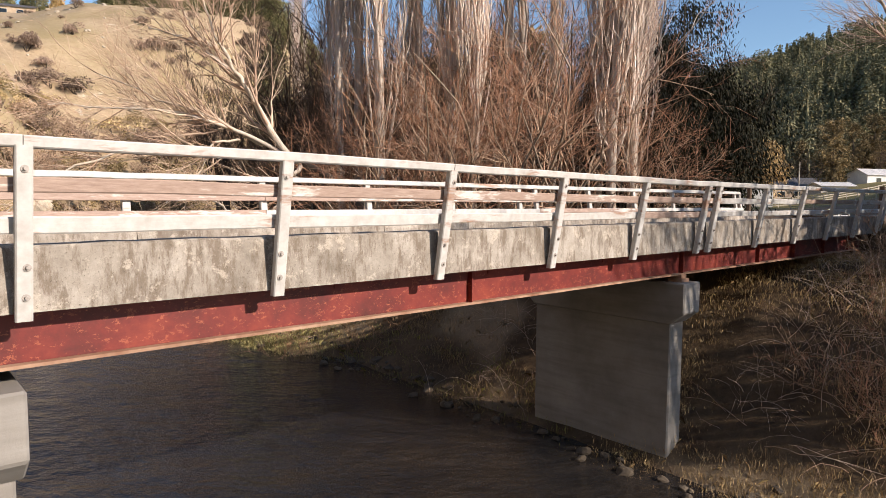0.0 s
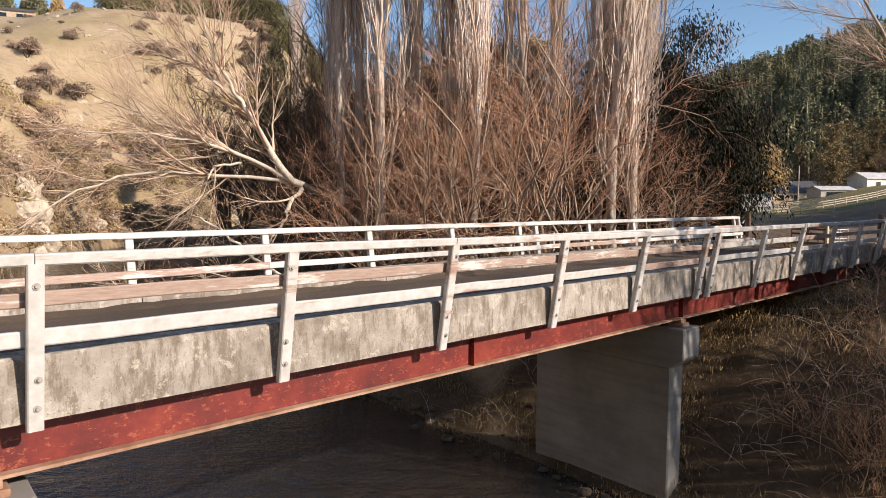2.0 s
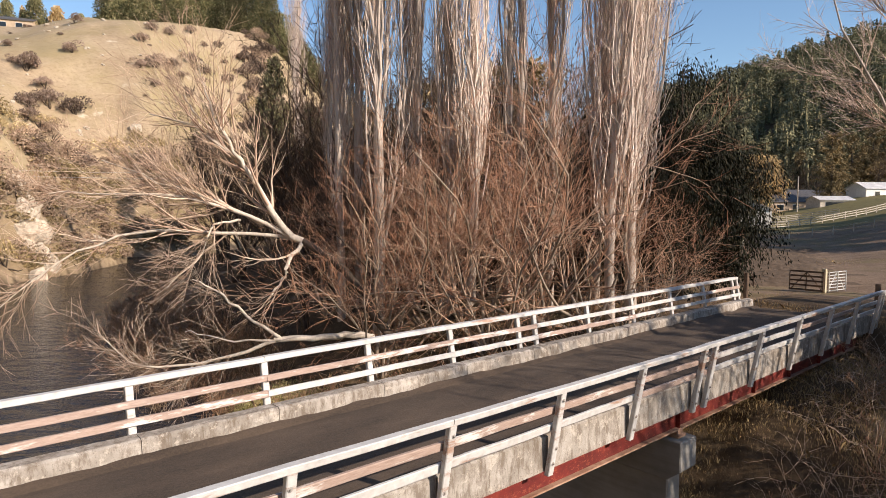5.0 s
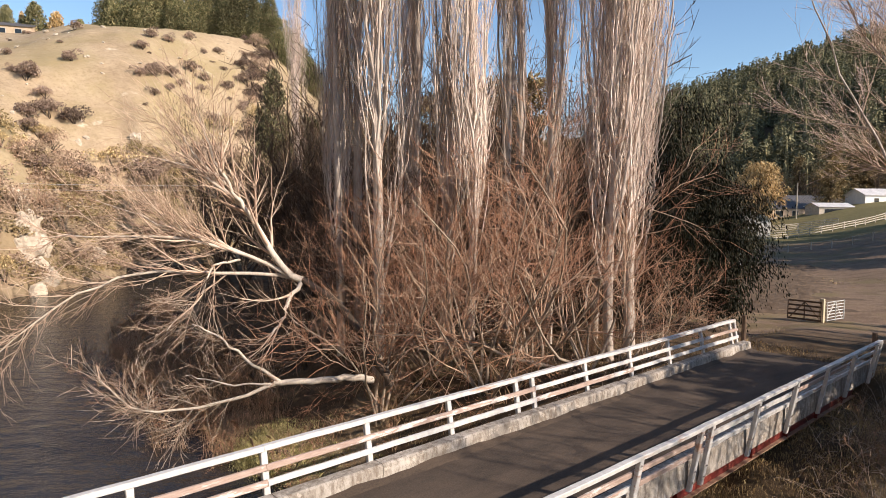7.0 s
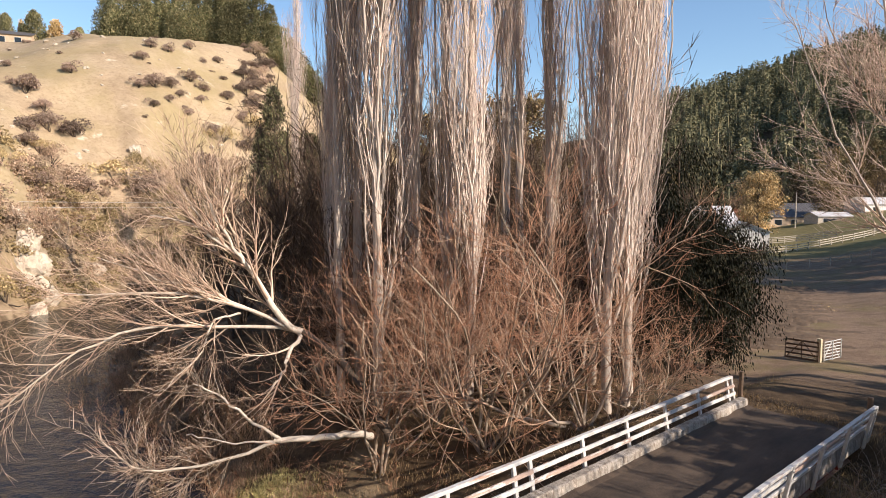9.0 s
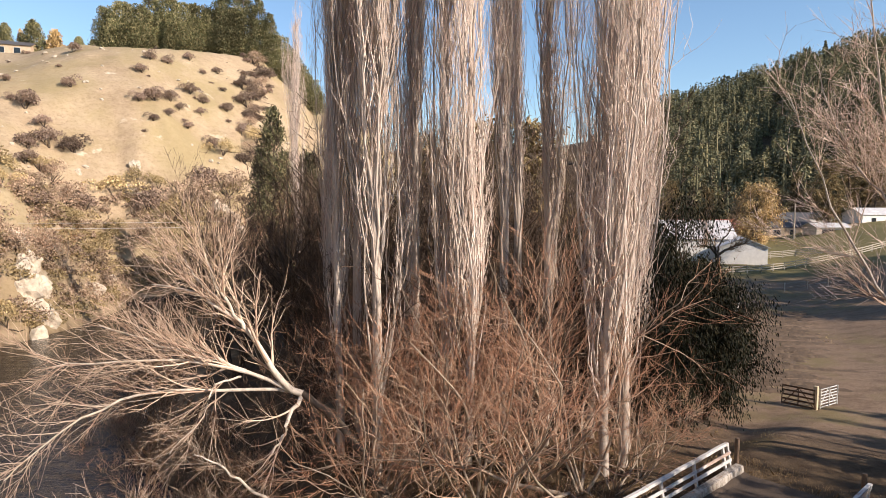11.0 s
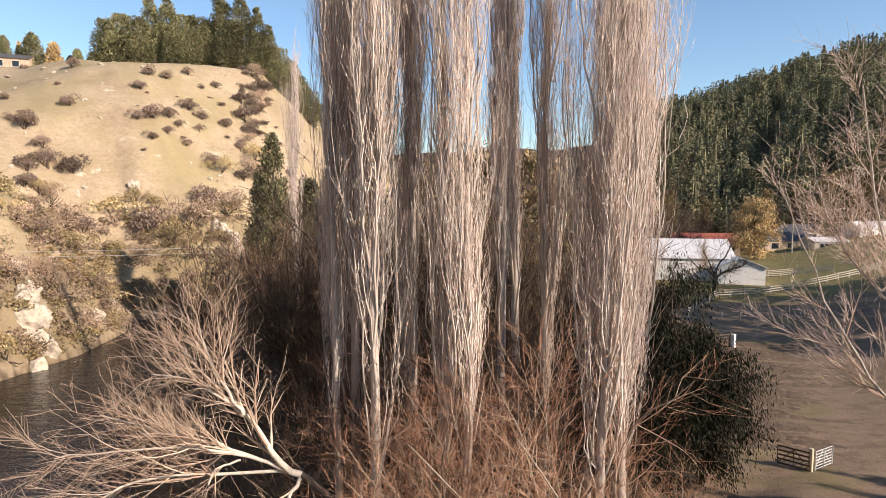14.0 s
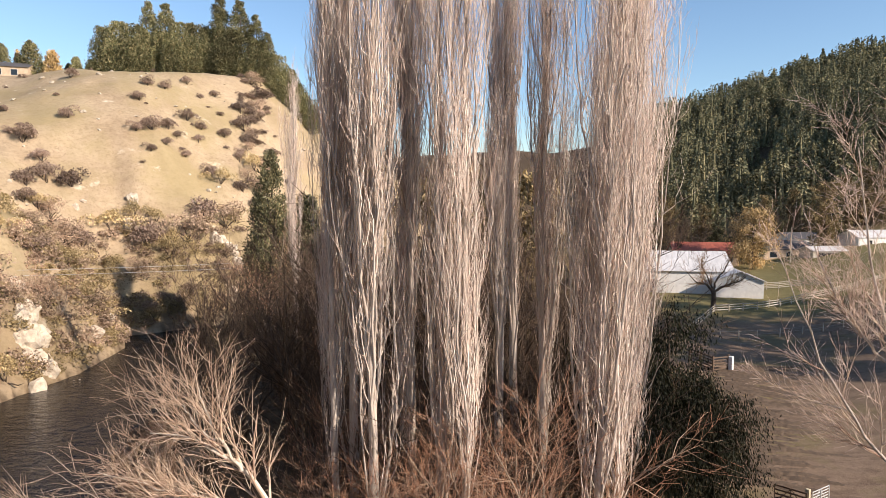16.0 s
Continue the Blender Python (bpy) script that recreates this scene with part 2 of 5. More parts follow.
RED_TWIG = material("red_twigs", twig((0.24, 0.11, 0.065), (0.57, 0.32, 0.20)))
BROWN_TWIG = material("brown_twigs", twig((0.15, 0.095, 0.06), (0.42, 0.28, 0.17)))
PALE_BARK = material("pale_willow_bark", bark((0.42, 0.35, 0.28), (0.74, 0.66, 0.55)))
DARK_BARK = material("dark_bark", bark((0.05, 0.038, 0.028), (0.16, 0.12, 0.09)))
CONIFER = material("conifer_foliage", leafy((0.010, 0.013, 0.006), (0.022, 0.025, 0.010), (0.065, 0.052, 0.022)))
PINE = material("pine_foliage", leafy((0.06, 0.062, 0.034), (0.14, 0.135, 0.07), (0.30, 0.25, 0.13)))
SCRUB = material("scrub_foliage", leafy((0.20, 0.135, 0.105), (0.28, 0.20, 0.15), (0.38, 0.285, 0.215)))
GOLD = material("golden_foliage", leafy((0.38, 0.25, 0.11), (0.58, 0.40, 0.18), (0.70, 0.53, 0.28)))
OLIVE = material("olive_scrub", leafy((0.13, 0.095, 0.042), (0.26, 0.19, 0.085), (0.42, 0.31, 0.16)))
DRYGRASS = material("dry_grass", twig((0.30, 0.20, 0.09), (0.62, 0.47, 0.24)))
ROCK = material("pale_rock", plain((0.46, 0.39, 0.30), 0.95, 0, 0.45, 0.9))
BOLT = material("dull_bolt", plain((0.34, 0.31, 0.28), 0.6, 0.3, 0.3, 20.0))
# twig brown darkened to stand for the shade inside the thicket
SHADE_TWIG = material("shade_dark_twigs", twig((0.045, 0.032, 0.024), (0.17, 0.115, 0.078)))
CREST_PINE = material("crest_pine_foliage", leafy((0.09, 0.095, 0.045), (0.20, 0.19, 0.09), (0.38, 0.32, 0.17)))
FOREST = material("forest_foliage", leafy((0.10, 0.10, 0.056), (0.16, 0.15, 0.08), (0.27, 0.23, 0.12)))
SCARP = material("scarp_foliage", leafy((0.30, 0.20, 0.135), (0.48, 0.34, 0.235), (0.64, 0.48, 0.34)))
BROOM = material("broom_foliage", leafy((0.26, 0.19, 0.09), (0.46, 0.345, 0.17), (0.62, 0.48, 0.26)))

# ---- helpers of the build ----
def sm(x, a, b):
    t = np.clip((x - a) / (b - a), 0, 1)
    return t * t * (3 - 2 * t)


def mesh_np(name, V, F, mat, smooth=False):
    V, F = np.asarray(V, np.float32), np.asarray(F, np.int32)
    me = bpy.data.meshes.new(name)
    me.vertices.add(len(V))
    me.vertices.foreach_set("co", V.ravel())
    me.loops.add(F.size)
    me.loops.foreach_set("vertex_index", F.ravel())
    me.polygons.add(len(F))
    me.polygons.foreach_set("loop_start", np.arange(0, F.size, F.shape[1], dtype=np.int32))
    if smooth:
        me.polygons.foreach_set("use_smooth", np.ones(len(F), bool))
    me.update(calc_edges=True)
    me.materials.append(mat)
    return me


def child(name, me, parent, label=""):
    ob = new(name, me)
    ob.parent = parent
    return tagged(ob, label)


def part(name, bm, mat, parent=None, label=""):
    me = bpy.data.meshes.new(name)
    bm.to_mesh(me)
    bm.free()
    me.materials.append(mat)
    ob = new(name, me)
    if parent is not None:
        ob.parent = parent
    return tagged(ob, label)


def box(bm, lo, hi, bevel=0.0, shear=None):
    """A box between two corners; shear: metres of y for each metre of z."""
    r = bmesh.ops.create_cube(bm, size=1.0)
    vs = r["verts"]
    for v in vs:
        v.co = Vector([(lo[i] + hi[i]) / 2 + v.co[i] * (hi[i] - lo[i]) for i in range(3)])
        if shear:
            v.co.y += shear * v.co.z
    if bevel:
        es = list({e for v in vs for e in v.link_edges})
        bmesh.ops.bevel(bm, geom=es, offset=bevel, segments=1, affect="EDGES")
    return bm


def prism(bm, outline, x0, x1):
    """Extrudes a closed (y, z) outline from x0 to x1."""
    a = [bm.verts.new((x0, y, z)) for y, z in outline]
    b = [bm.verts.new((x1, y, z)) for y, z in outline]
    n = len(outline)
    bm.faces.new(a[::-1]), bm.faces.new(b)
    for i in range(n):
        bm.faces.new((a[i], a[(i + 1) % n], b[(i + 1) % n], b[i]))
    bmesh.ops.recalc_face_normals(bm, faces=bm.faces)
    return bm


def cyl(bm, p, q, r0, r1=None, n=8):
    p, q = Vector(p), Vector(q)
    m = Matrix.Translation((p + q) / 2) @ (q - p).to_track_quat("Z", "Y").to_matrix().to_4x4()
    bmesh.ops.create_cone(bm, cap_ends=True, segments=n, radius1=r0, radius2=r0 if r1 is None else r1, depth=(q - p).length, matrix=m)
    return bm


def thing(name, at, label, category, group="", kind=""):
    e = new(name)
    e.empty_display_size = 0.2
    e.location = at
    return tagged(e, label, category, group, kind)


# ---- ground ----
WATER_Z = -5.2
NEAR_BANK = np.array([(14, -60), (11.6, -10), (11.0, 2), (11.0, 7), (11.2, 10), (11.0, 14), (11.2, 19), (10.0, 25), (10.6, 38), (12.2, 49), (16, 62), (28, 76), (50, 88), (110, 105), (160, 135), (200, 250), (215, 3500)], float)
FAR_BANK = np.array([(-14, -60), (-14, 0), (-14, 40), (-8, 66), (10.0, 80), (18.5, 86.5), (26.8, 97), (29, 105), (46, 103.5), (70, 112), (105, 125), (142, 152), (180, 260), (195, 3500)], float)


def side(P, line):
    """Signed distance to a polyline: plus on its left."""
    best = np.full(len(P), 1e9)
    sign = np.ones(len(P))
    for a, b in zip(line[:-1], line[1:]):
        d = b - a
        t = np.clip(((P - a) @ d) / (d @ d), 0, 1)
        off = P - a - t[:, None] * d
        dist = np.hypot(off[:, 0], off[:, 1])
        s = np.sign(d[0] * (P[:, 1] - a[1]) - d[1] * (P[:, 0] - a[0]))
        hit = dist < best
        best, sign = np.where(hit, dist, best), np.where(hit, s, sign)
    return best * sign


def fbm(P, scale, seed, octaves=4):
    """Smooth value noise on numpy arrays."""
    out, amp, tot = np.zeros(len(P)), 1.0, 0.0
    for o in range(octaves):
        q = P * (2.0 ** o) / scale + seed * 13.7 + o * 5.1
        i = np.floor(q).astype(np.int64)
        f = q - i
        f = f * f * (3 - 2 * f)

        def h(dx, dy):
            k = (i[:, 0] + dx) * 374761393 + (i[:, 1] + dy) * 668265263 + seed * 974711 + o * 1013
            k = (k ^ (k >> 13)) * 1274126177
            return ((k ^ (k >> 16)) & 0xFFFF) / 65535.0
        v = (h(0, 0) * (1 - f[:, 0]) + h(1, 0) * f[:, 0]) * (1 - f[:, 1]) + (h(0, 1) * (1 - f[:, 0]) + h(1, 1) * f[:, 0]) * f[:, 1]
        out += amp * (v - 0.5)
        tot += amp
        amp *= 0.5
    return out / tot * 2


# height of the grass hill above the water, by bearing from the bridge
CREST_Q = [-0.70, -0.60, -0.51, -0.43, -0.34, -0.28, -0.23, -0.19, -0.10]
CREST_TOP = [51.3, 52.4, 52.0, 52.7, 53.7, 55.2, 53.3, 50.7, 59.8]


def height(P):
    """Ground height and cover (dry grass, green, bare earth) at world points."""
    P = np.atleast_2d(np.asarray(P, float))
    r = P[:, 0] * math.cos(YAW) + P[:, 1] * math.sin(YAW)
    a = -P[:, 0] * math.sin(YAW) + P[:, 1] * math.cos(YAW)
    dn, df = -side(P, NEAR_BANK), side(P, FAR_BANK)
    # poplar side: a bank, then a flat that rises slowly to the yard
    flat = -1.25 + 0.022 * np.clip(a - 60, 0, 400) + 0.25 * fbm(P, 9, 1) * sm(dn, 4, 10)
    z = -5.5 + (flat + 5.5) * sm(dn, -0.5, 9.5) + 0.35 * fbm(P, 2.6, 2) * sm(dn, 0.3, 3) * (1 - sm(dn, 9, 16))
    # grassy mound at the water's edge
    mound = np.exp(-((P[:, 0] - 11.7) / 1.3) ** 2 - ((P[:, 1] - 23.0) / 2.1) ** 2)
    z += 0.75 * mound * sm(dn, -0.3, 0.6)
    # slope on the sunny side of the yard
    z += 4.6 * sm(r - 0.44 * a, 6, 40) * sm(a, 24, 60) * (1 - sm(a, 230, 300))
    # approach road behind the far abutment, level with the deck
    dx = np.clip(P[:, 0] - 25, 0, 40)
    z += (-0.34 - z) * (1 - sm(np.abs(P[:, 1] - 8.5), 2.4, 5.0)) * sm(P[:, 0], 24.5, 25.5) * (1 - sm(P[:, 0], 28, 42))
    # wooded hill and the lower ridge beyond the trees
    q = r / np.maximum(a, 1.0)
    ridge = np.interp(q, [-0.5, -0.2, 0.08, 0.25, 0.366, 0.454, 0.55, 0.66, 0.9, 1.2, 1.8], [20, 30, 34, 38, 50, 61, 75, 87, 84, 52, 10])
    z += (ridge + 5 * fbm(P, 60, 3)) * sm(a, 185, 385)
    # spur added mostly out of view on the sunny side, to shade the forest hollow
    z += 66 * np.exp(-((r - 228) / 62) ** 2 - ((a - 212) / 60) ** 2)
    z = np.where(dn > -0.5, z, -5.5 - 0.7 * sm(-dn, 0, 4))
    # far bank: scarp, grass slope and plateau
    top = np.interp(r / np.maximum(a, 1.0), CREST_Q, CREST_TOP)
    prof = np.interp(df * (1 + 0.75 * sm(r, -105, -52)), [-1, 0, 3, 9, 22, 46, 60, 80, 95, 130], [-0.3, 0, 2.2, 8.5, 19, 34, 41, 51, 53, 54]) / 53.0
    n = fbm(P, 16, 4) * 1.6 * sm(df, 1, 8) * (1 - sm(df, 45, 80)) + fbm(P, 5, 5) * 1.5 * sm(df, 0.5, 4) * (1 - sm(df, 22, 40))
    zf = WATER_Z - 0.1 + top * prof + n
    z = np.where(df > -0.3, np.maximum(z, zf), z)
    grass = sm(df + 7 * fbm(P, 14, 10), 6, 16)
    green = np.maximum(0.85 * sm(df, 78, 88) * sm(-r, 60, 100), 0.8 * (df < 0) * sm(a, 78, 92) * (1 - sm(a, 150, 190)) * sm(r, 20, 45))
    green = np.maximum(green, 0.9 * sm(mound, 0.25, 0.6))
    bare = (df < -2) * (dn > 0) * sm(r - 0.30 * a, 0, 6) * sm(a, 24, 34) * (1 - sm(a, 82, 95))
    sl = (df > 0) * 0.55 * sm(fbm(P, 7, 8), -0.2, 0.5) * (1 - grass)
    grass = np.clip(np.maximum(grass, sl) + 0.60 * (df > 0), 0, 1)
    near_grass = 0.65 * sm(fbm(P, 3.2, 9), 0.05, 0.4) * (df < 0) * (dn > 0.4) * (1 - sm(dn, 8, 14))
    return z, np.maximum(grass, near_grass), green, bare


def ground_z(x, y):
    return float(height([(x, y)])[0][0])


def build_ground():
    b = np.concatenate([np.linspace(-180, -44, 34), np.linspace(-42.5, 42.5, 320), np.linspace(44, 180, 34)])
    d = np.concatenate([np.linspace(0.5, 8, 10), np.linspace(8.3, 60, 190), np.geomspace(60.5, 420, 150), np.geomspace(440, 4200, 24)])
    B, D = np.meshgrid(np.radians(b), d, indexing="ij")
    r, a = (np.sin(B) * D).ravel(), (np.cos(B) * D).ravel()
    P = np.stack([r * math.cos(YAW) - a * math.sin(YAW), r * math.sin(YAW) + a * math.cos(YAW)], 1)
    z, g1, g2, g3 = height(P)
    n, m = len(b), len(d)
    i, j = np.meshgrid(np.arange(n - 1), np.arange(m - 1), indexing="ij")
    q = (i * m + j).ravel()
    F = np.stack([q, q + m, q + m + 1, q + 1], 1)
    me = mesh_np("ground", np.column_stack([P, z]), F[:, ::-1], GROUND, True)
    at = me.color_attributes.new("cover", "FLOAT_COLOR", "POINT")
    at.data.foreach_set("color", np.column_stack([g1, g2, g3, np.ones(len(z))]).astype(np.float32).ravel())
    tagged(new("ground", me), "river banks with leaf litter, dry grass hillside and muddy yard", "ground", kind="structure")
    bm = bmesh.new()
    bmesh.ops.create_grid(bm, x_segments=60, y_segments=60, size=170)
    for v in bm.verts:
        v.co += Vector((70, 60, WATER_Z))
    w = part("water", bm, WATER)
    tagged(w, "dark slow river water with small ripples", "river", kind="structure")


build_ground()

# ---- bridge ----
Y0, Y1 = 6.27, 10.66                 # outer faces of the two kerbs
MID = (Y0 + Y1) / 2
BAY = 2.36
ROAD_Z, KERB_TOP, KERB_BOT = -0.30, 0.02, -0.57
PIERS = (0.58, 12.78)
X_START, X_END = -12.3, 25.5
bridge = thing("road_bridge", (0, 0, 0), "single lane bridge with concrete kerbs on red steel girders", "bridge", kind="structure")
rng = random.Random(5)

bm = bmesh.new()
prism(bm, [(Y0 + 0.16, KERB_BOT + 0.006), (Y1 - 0.16, KERB_BOT + 0.006), (Y1 - 0.16, ROAD_Z), (MID + 1, ROAD_Z + 0.03), (MID - 1, ROAD_Z + 0.03), (Y0 + 0.16, ROAD_Z)], X_START, X_END)
part("deck", bm, ROAD, bridge, "gravel covered concrete deck slab")


def kerb_block(x0, x1, flip):
    bm = bmesh.new()
    n = 10
    rows = []
    for i in range(n + 1):
        x = x0 + (x1 - x0) * i / n
        w = rng.uniform(-0.006, 0.006)
        prof = [(0, KERB_BOT), (0.33, KERB_BOT), (0.36, ROAD_Z), (0.325, KERB_TOP - 0.035 + w), (0.29, KERB_TOP + w), (0.03, KERB_TOP + w), (0.0, KERB_TOP - 0.025 + w)]
        rows.append([bm.verts.new((x, (Y1 - dy) if flip else (Y0 + dy), z + 0)) for dy, z in prof])
    k = len(rows[0])
    for p, q in zip(rows[:-1], rows[1:]):
        for i in range(k):
            bm.faces.new((p[i], p[(i + 1) % k], q[(i + 1) % k], q[i]))
    bm.faces.new(rows[0]), bm.faces.new(rows[-1][::-1])
    bmesh.ops.recalc_face_normals(bm, faces=bm.faces)
    return part("kerb_block", bm, CONCRETE, bridge)


def post_xs(shift):
    xs = [12.46 + shift - BAY * i for i in range(10, -1, -1)] + [13.12 + shift * 0.3 + BAY * i for i in range(0, 6)]
    return xs


for flip, shift in ((False, 0.25), (True, 0.0)):
    xs = [X_START] + [x for x in post_xs(shift) if X_START + 0.5 < x < X_END - 0.4] + [X_END]
    for a, b in zip(xs[:-1], xs[1:]):
        kerb_block(a + 0.006, b - 0.006, flip)

# girders: I sections, a web with flanges and stiffeners
for gy in (6.62, MID, Y1 - 0.35):
    bm = bmesh.new()
    box(bm, (X_START, gy - 0.008, -1.07), (X_END - 0.2, gy + 0.008, -0.60))
    part("girder_web", bm, STEEL, bridge, "scratched red oxide steel girder web")
    bm = bmesh.new()
    box(bm, (X_START, gy - 0.11, -1.105), (X_END - 0.2, gy + 0.11, -1.072))
    part("bottom_flange", bm, FLANGE, bridge, "rusty bottom flange")
    bm = bmesh.new()
    box(bm, (X_START, gy - 0.11, -0.603), (X_END - 0.2, gy + 0.11, -0.572))
    part("top_flange", bm, STEEL, bridge)
    for x in (*PIERS, 6.55, 18.9, 23.5, 21.2, 16.6):
        bm = bmesh.new()
        box(bm, (x - 0.007, gy - 0.10, -1.071), (x + 0.007, gy + 0.10, -0.604))
        part("stiffener", bm, STEEL, bridge)
    for x in (4.28, 7.0, 10.0, 14.9, 17.4):
        bm = bmesh.new()
        box(bm, (x - 0.05, gy - 0.03, -0.68), (x + 0.05, gy - 0.009, -0.604))
        part("clip_plate", bm, STEEL, bridge)
for x in (6.55, 18.9):
    bm = bmesh.new()
    box(bm, (x - 0.05, 6.63, -0.95), (x + 0.05, Y1 - 0.36, -0.72))
    part("cross_beam", bm, STEEL, bridge)

# piers: a wall with a corbelled cap
for px in PIERS:
    pier = new("pier")
    pier.parent = bridge
    tagged(pier, "grey concrete wall pier with a thicker cap")
    bm = bmesh.new()
    box(bm, (px - 0.27, 6.62, -6.6), (px + 0.27, Y1 - 0.35, -2.0), 0.03)
    part("pier_wall", bm, PIER, pier)
    bm = bmesh.new()
    c0, c1 = 6.30, Y1 - 0.03
    prism(bm, [(c0, -1.26), (c1, -1.26), (c1, -1.9), (c1 - 0.32, -2.16), (c0 + 0.32, -2.16), (c0, -1.9)], px - 0.34, px + 0.34)
    bmesh.ops.bevel(bm, geom=list(bm.edges), offset=0.025, segments=1, affect="EDGES")
    part("pier_cap", bm, PIER, pier)
    for gy in (6.62, MID, Y1 - 0.35):
        bm = bmesh.new()
        box(bm, (px - 0.16, gy - 0.16, -1.262), (px + 0.16, gy + 0.16, -1.185), 0.01)
        box(bm, (px - 0.11, gy - 0.12, -1.19), (px + 0.11, gy + 0.12, -1.104), 0.008)
        part("bearing", bm, FLANGE, pier, "rusty steel bearing plate")
bm = bmesh.new()
box(bm, (X_END - 0.5, Y0 + 0.2, -4.5), (X_END + 0.3, Y1 - 0.2, KERB_BOT - 0.01), 0.03)
part("abutment", bm, PIER, bridge, "concrete abutment")
bm = bmesh.new()
box(bm, (X_START - 0.3, Y0 + 0.2, -7), (X_START + 0.3, Y1 - 0.2, KERB_BOT - 0.01), 0.03)
part("abutment", bm, PIER, bridge, "concrete abutment")

LEAN = 0.25 / 1.4                    # outward lean of the posts


def railing(flip, shift):
    s = -1 if flip else 1
    yk = Y1 if flip else Y0
    t = thing("guard_rail", (0, 0, 0), "weathered white timber guard rail with three rails on splayed posts", "railing", "bridge railings")

    def yy(out, z):                  # a point 'out' metres outside the kerb face line at height z
        return yk - s * (out + LEAN * (z - KERB_BOT))
    xs = [x for x in post_xs(shift) if x < 25.3] + [25.32]

    def up(x, z):                    # the near rail stands a little taller towards the river
        return 0.0 if flip else 0.085 * min(1.0, max(0.0, (11.5 - x) / 10)) * min(1.0, max(0.0, (z - 0.1) / 0.35))

    def bar(name, x0, x1, o0, o1, z0, z1, mat, segs, bev, label=""):
        bm = bmesh.new()
        rows = []
        for i in range(segs + 1):
            x = x0 + (x1 - x0) * i / segs
            wy, wz = rng.uniform(-0.006, 0.006), rng.uniform(-0.006, 0.006)
            c = [(o0 + bev, z0), (o1 - bev, z0), (o1, z0 + bev), (o1, z1 - bev), (o1 - bev, z1), (o0 + bev, z1), (o0, z1 - bev), (o0, z0 + bev)]
            rows.append([bm.verts.new((x, yy(o + wy, z), z + wz + up(x, z))) for o, z in c])
        for p, q in zip(rows[:-1], rows[1:]):
            for i in range(8):
                bm.faces.new((p[i], p[(i + 1) % 8], q[(i + 1) % 8], q[i]))
        bm.faces.new(rows[0]), bm.faces.new(rows[-1])
        bmesh.ops.recalc_face_normals(bm, faces=bm.faces)
        return part(name, bm, mat, t, label)
    for x in xs:
        j = rng.uniform(-0.01, 0.01)
        w = 0.065
        bm = bmesh.new()
        b = 0.012
        ring = [(-w + b, 0.004), (w - b, 0.004), (w, 0.004 + b), (w, 0.10 - b), (w - b, 0.10), (-w + b, 0.10), (-w, 0.10 - b), (-w, 0.004 + b)]
        lo = [bm.verts.new((x + dx + j, yy(o, -0.63), -0.63)) for dx, o in ring]
        top = 0.765 + up(x, 0.745)
        hi = [bm.verts.new((x + dx - j, yy(o, top), top + rng.uniform(-0.004, 0.004))) for dx, o in ring]
        for i in range(8):
            bm.faces.new((lo[i], lo[(i + 1) % 8], hi[(i + 1) % 8], hi[i]))
        bm.faces.new(lo), bm.faces.new(hi)
        bmesh.ops.recalc_face_normals(bm, faces=bm.faces)
        p = part("post", bm, PAINT, t)
        for z in (-0.16, -0.42, 0.66):
            bm = bmesh.new()
            bx = x + rng.uniform(-0.02, 0.02)
            cyl(bm, (bx, yy(0.098, z), z), (bx, yy(0.107, z), z), 0.034, 0.032, 10)
            cyl(bm, (bx, yy(0.105, z), z), (bx, yy(0.128, z), z), 0.017, 0.014, 6)
            part("bolt", bm, BOLT, p, "grey bolt head on a washer")
    ends = [X_START] + xs[1::2] + ([25.4] if len(xs) % 2 else [])
    ends = sorted(set(round(e, 3) for e in ends))
    for a, b in zip(ends[:-1], ends[1:]):
        bar("top_rail", a + 0.004, b - 0.004, -0.035, 0.103, 0.748, 0.848, PAINT, 8, 0.012)
    for lo, hi in ((0.40, 0.515), (0.12, 0.235)):
        for k, (a, b) in enumerate(zip(ends[:-1], ends[1:])):
            bare = (lo > 0.3 and a < 12) or rng.random() < 0.3
            bar("rail", a + 0.004, b - 0.004, -0.06, 0.001, lo + rng.uniform(-0.01, 0.01), hi, BARE if bare else PAINT, 8, 0.010)
    return t


railing(False, 0.25)
railing(True, 0.0)


def dirt_edge(y, sgn):
    """A low uneven bank of gravel against the kerb."""
    n = 260
    xs = np.linspace(X_START, X_END, n)
    e = 0.16 + 0.20 * (0.5 + 0.5 * fbm(np.column_stack([xs, xs * 0 + y]), 0.9, 3, 4)) + 0.12 * fbm(np.column_stack([xs, xs * 0 + y]), 4, 5)
    h = 0.06 + 0.06 * fbm(np.column_stack([xs, xs * 0]), 0.7, 7 + int(y))
    rows = [np.column_stack([xs, np.full(n, y - sgn * 0.06), ROAD_Z + 0.02 + np.maximum(h, 0.02)]),
            np.column_stack([xs, y + sgn * 0.45 * e, ROAD_Z + 0.015 + np.maximum(h, 0.02) * 0.7]),
            np.column_stack([xs, y + sgn * e, np.full(n, ROAD_Z - 0.01)])]
    j = np.arange(n - 1)
    F = np.concatenate([np.stack([c * n + j, c * n + j + 1, (c + 1) * n + j + 1, (c + 1) * n + j], 1) for c in (0, 1)])
    me = mesh_np("gravel_edge", np.concatenate(rows), F, ROAD, True)
    tagged(new("gravel_edge", me), "loose gravel banked against the bridge kerb", "gravel", kind="stuff")


dirt_edge(Y0 + 0.36, 1)
dirt_edge(Y1 - 0.36, -1)

# ---- plants ----
def unit(v):
    return v / np.maximum(np.linalg.norm(v, axis=-1, keepdims=True), 1e-9)


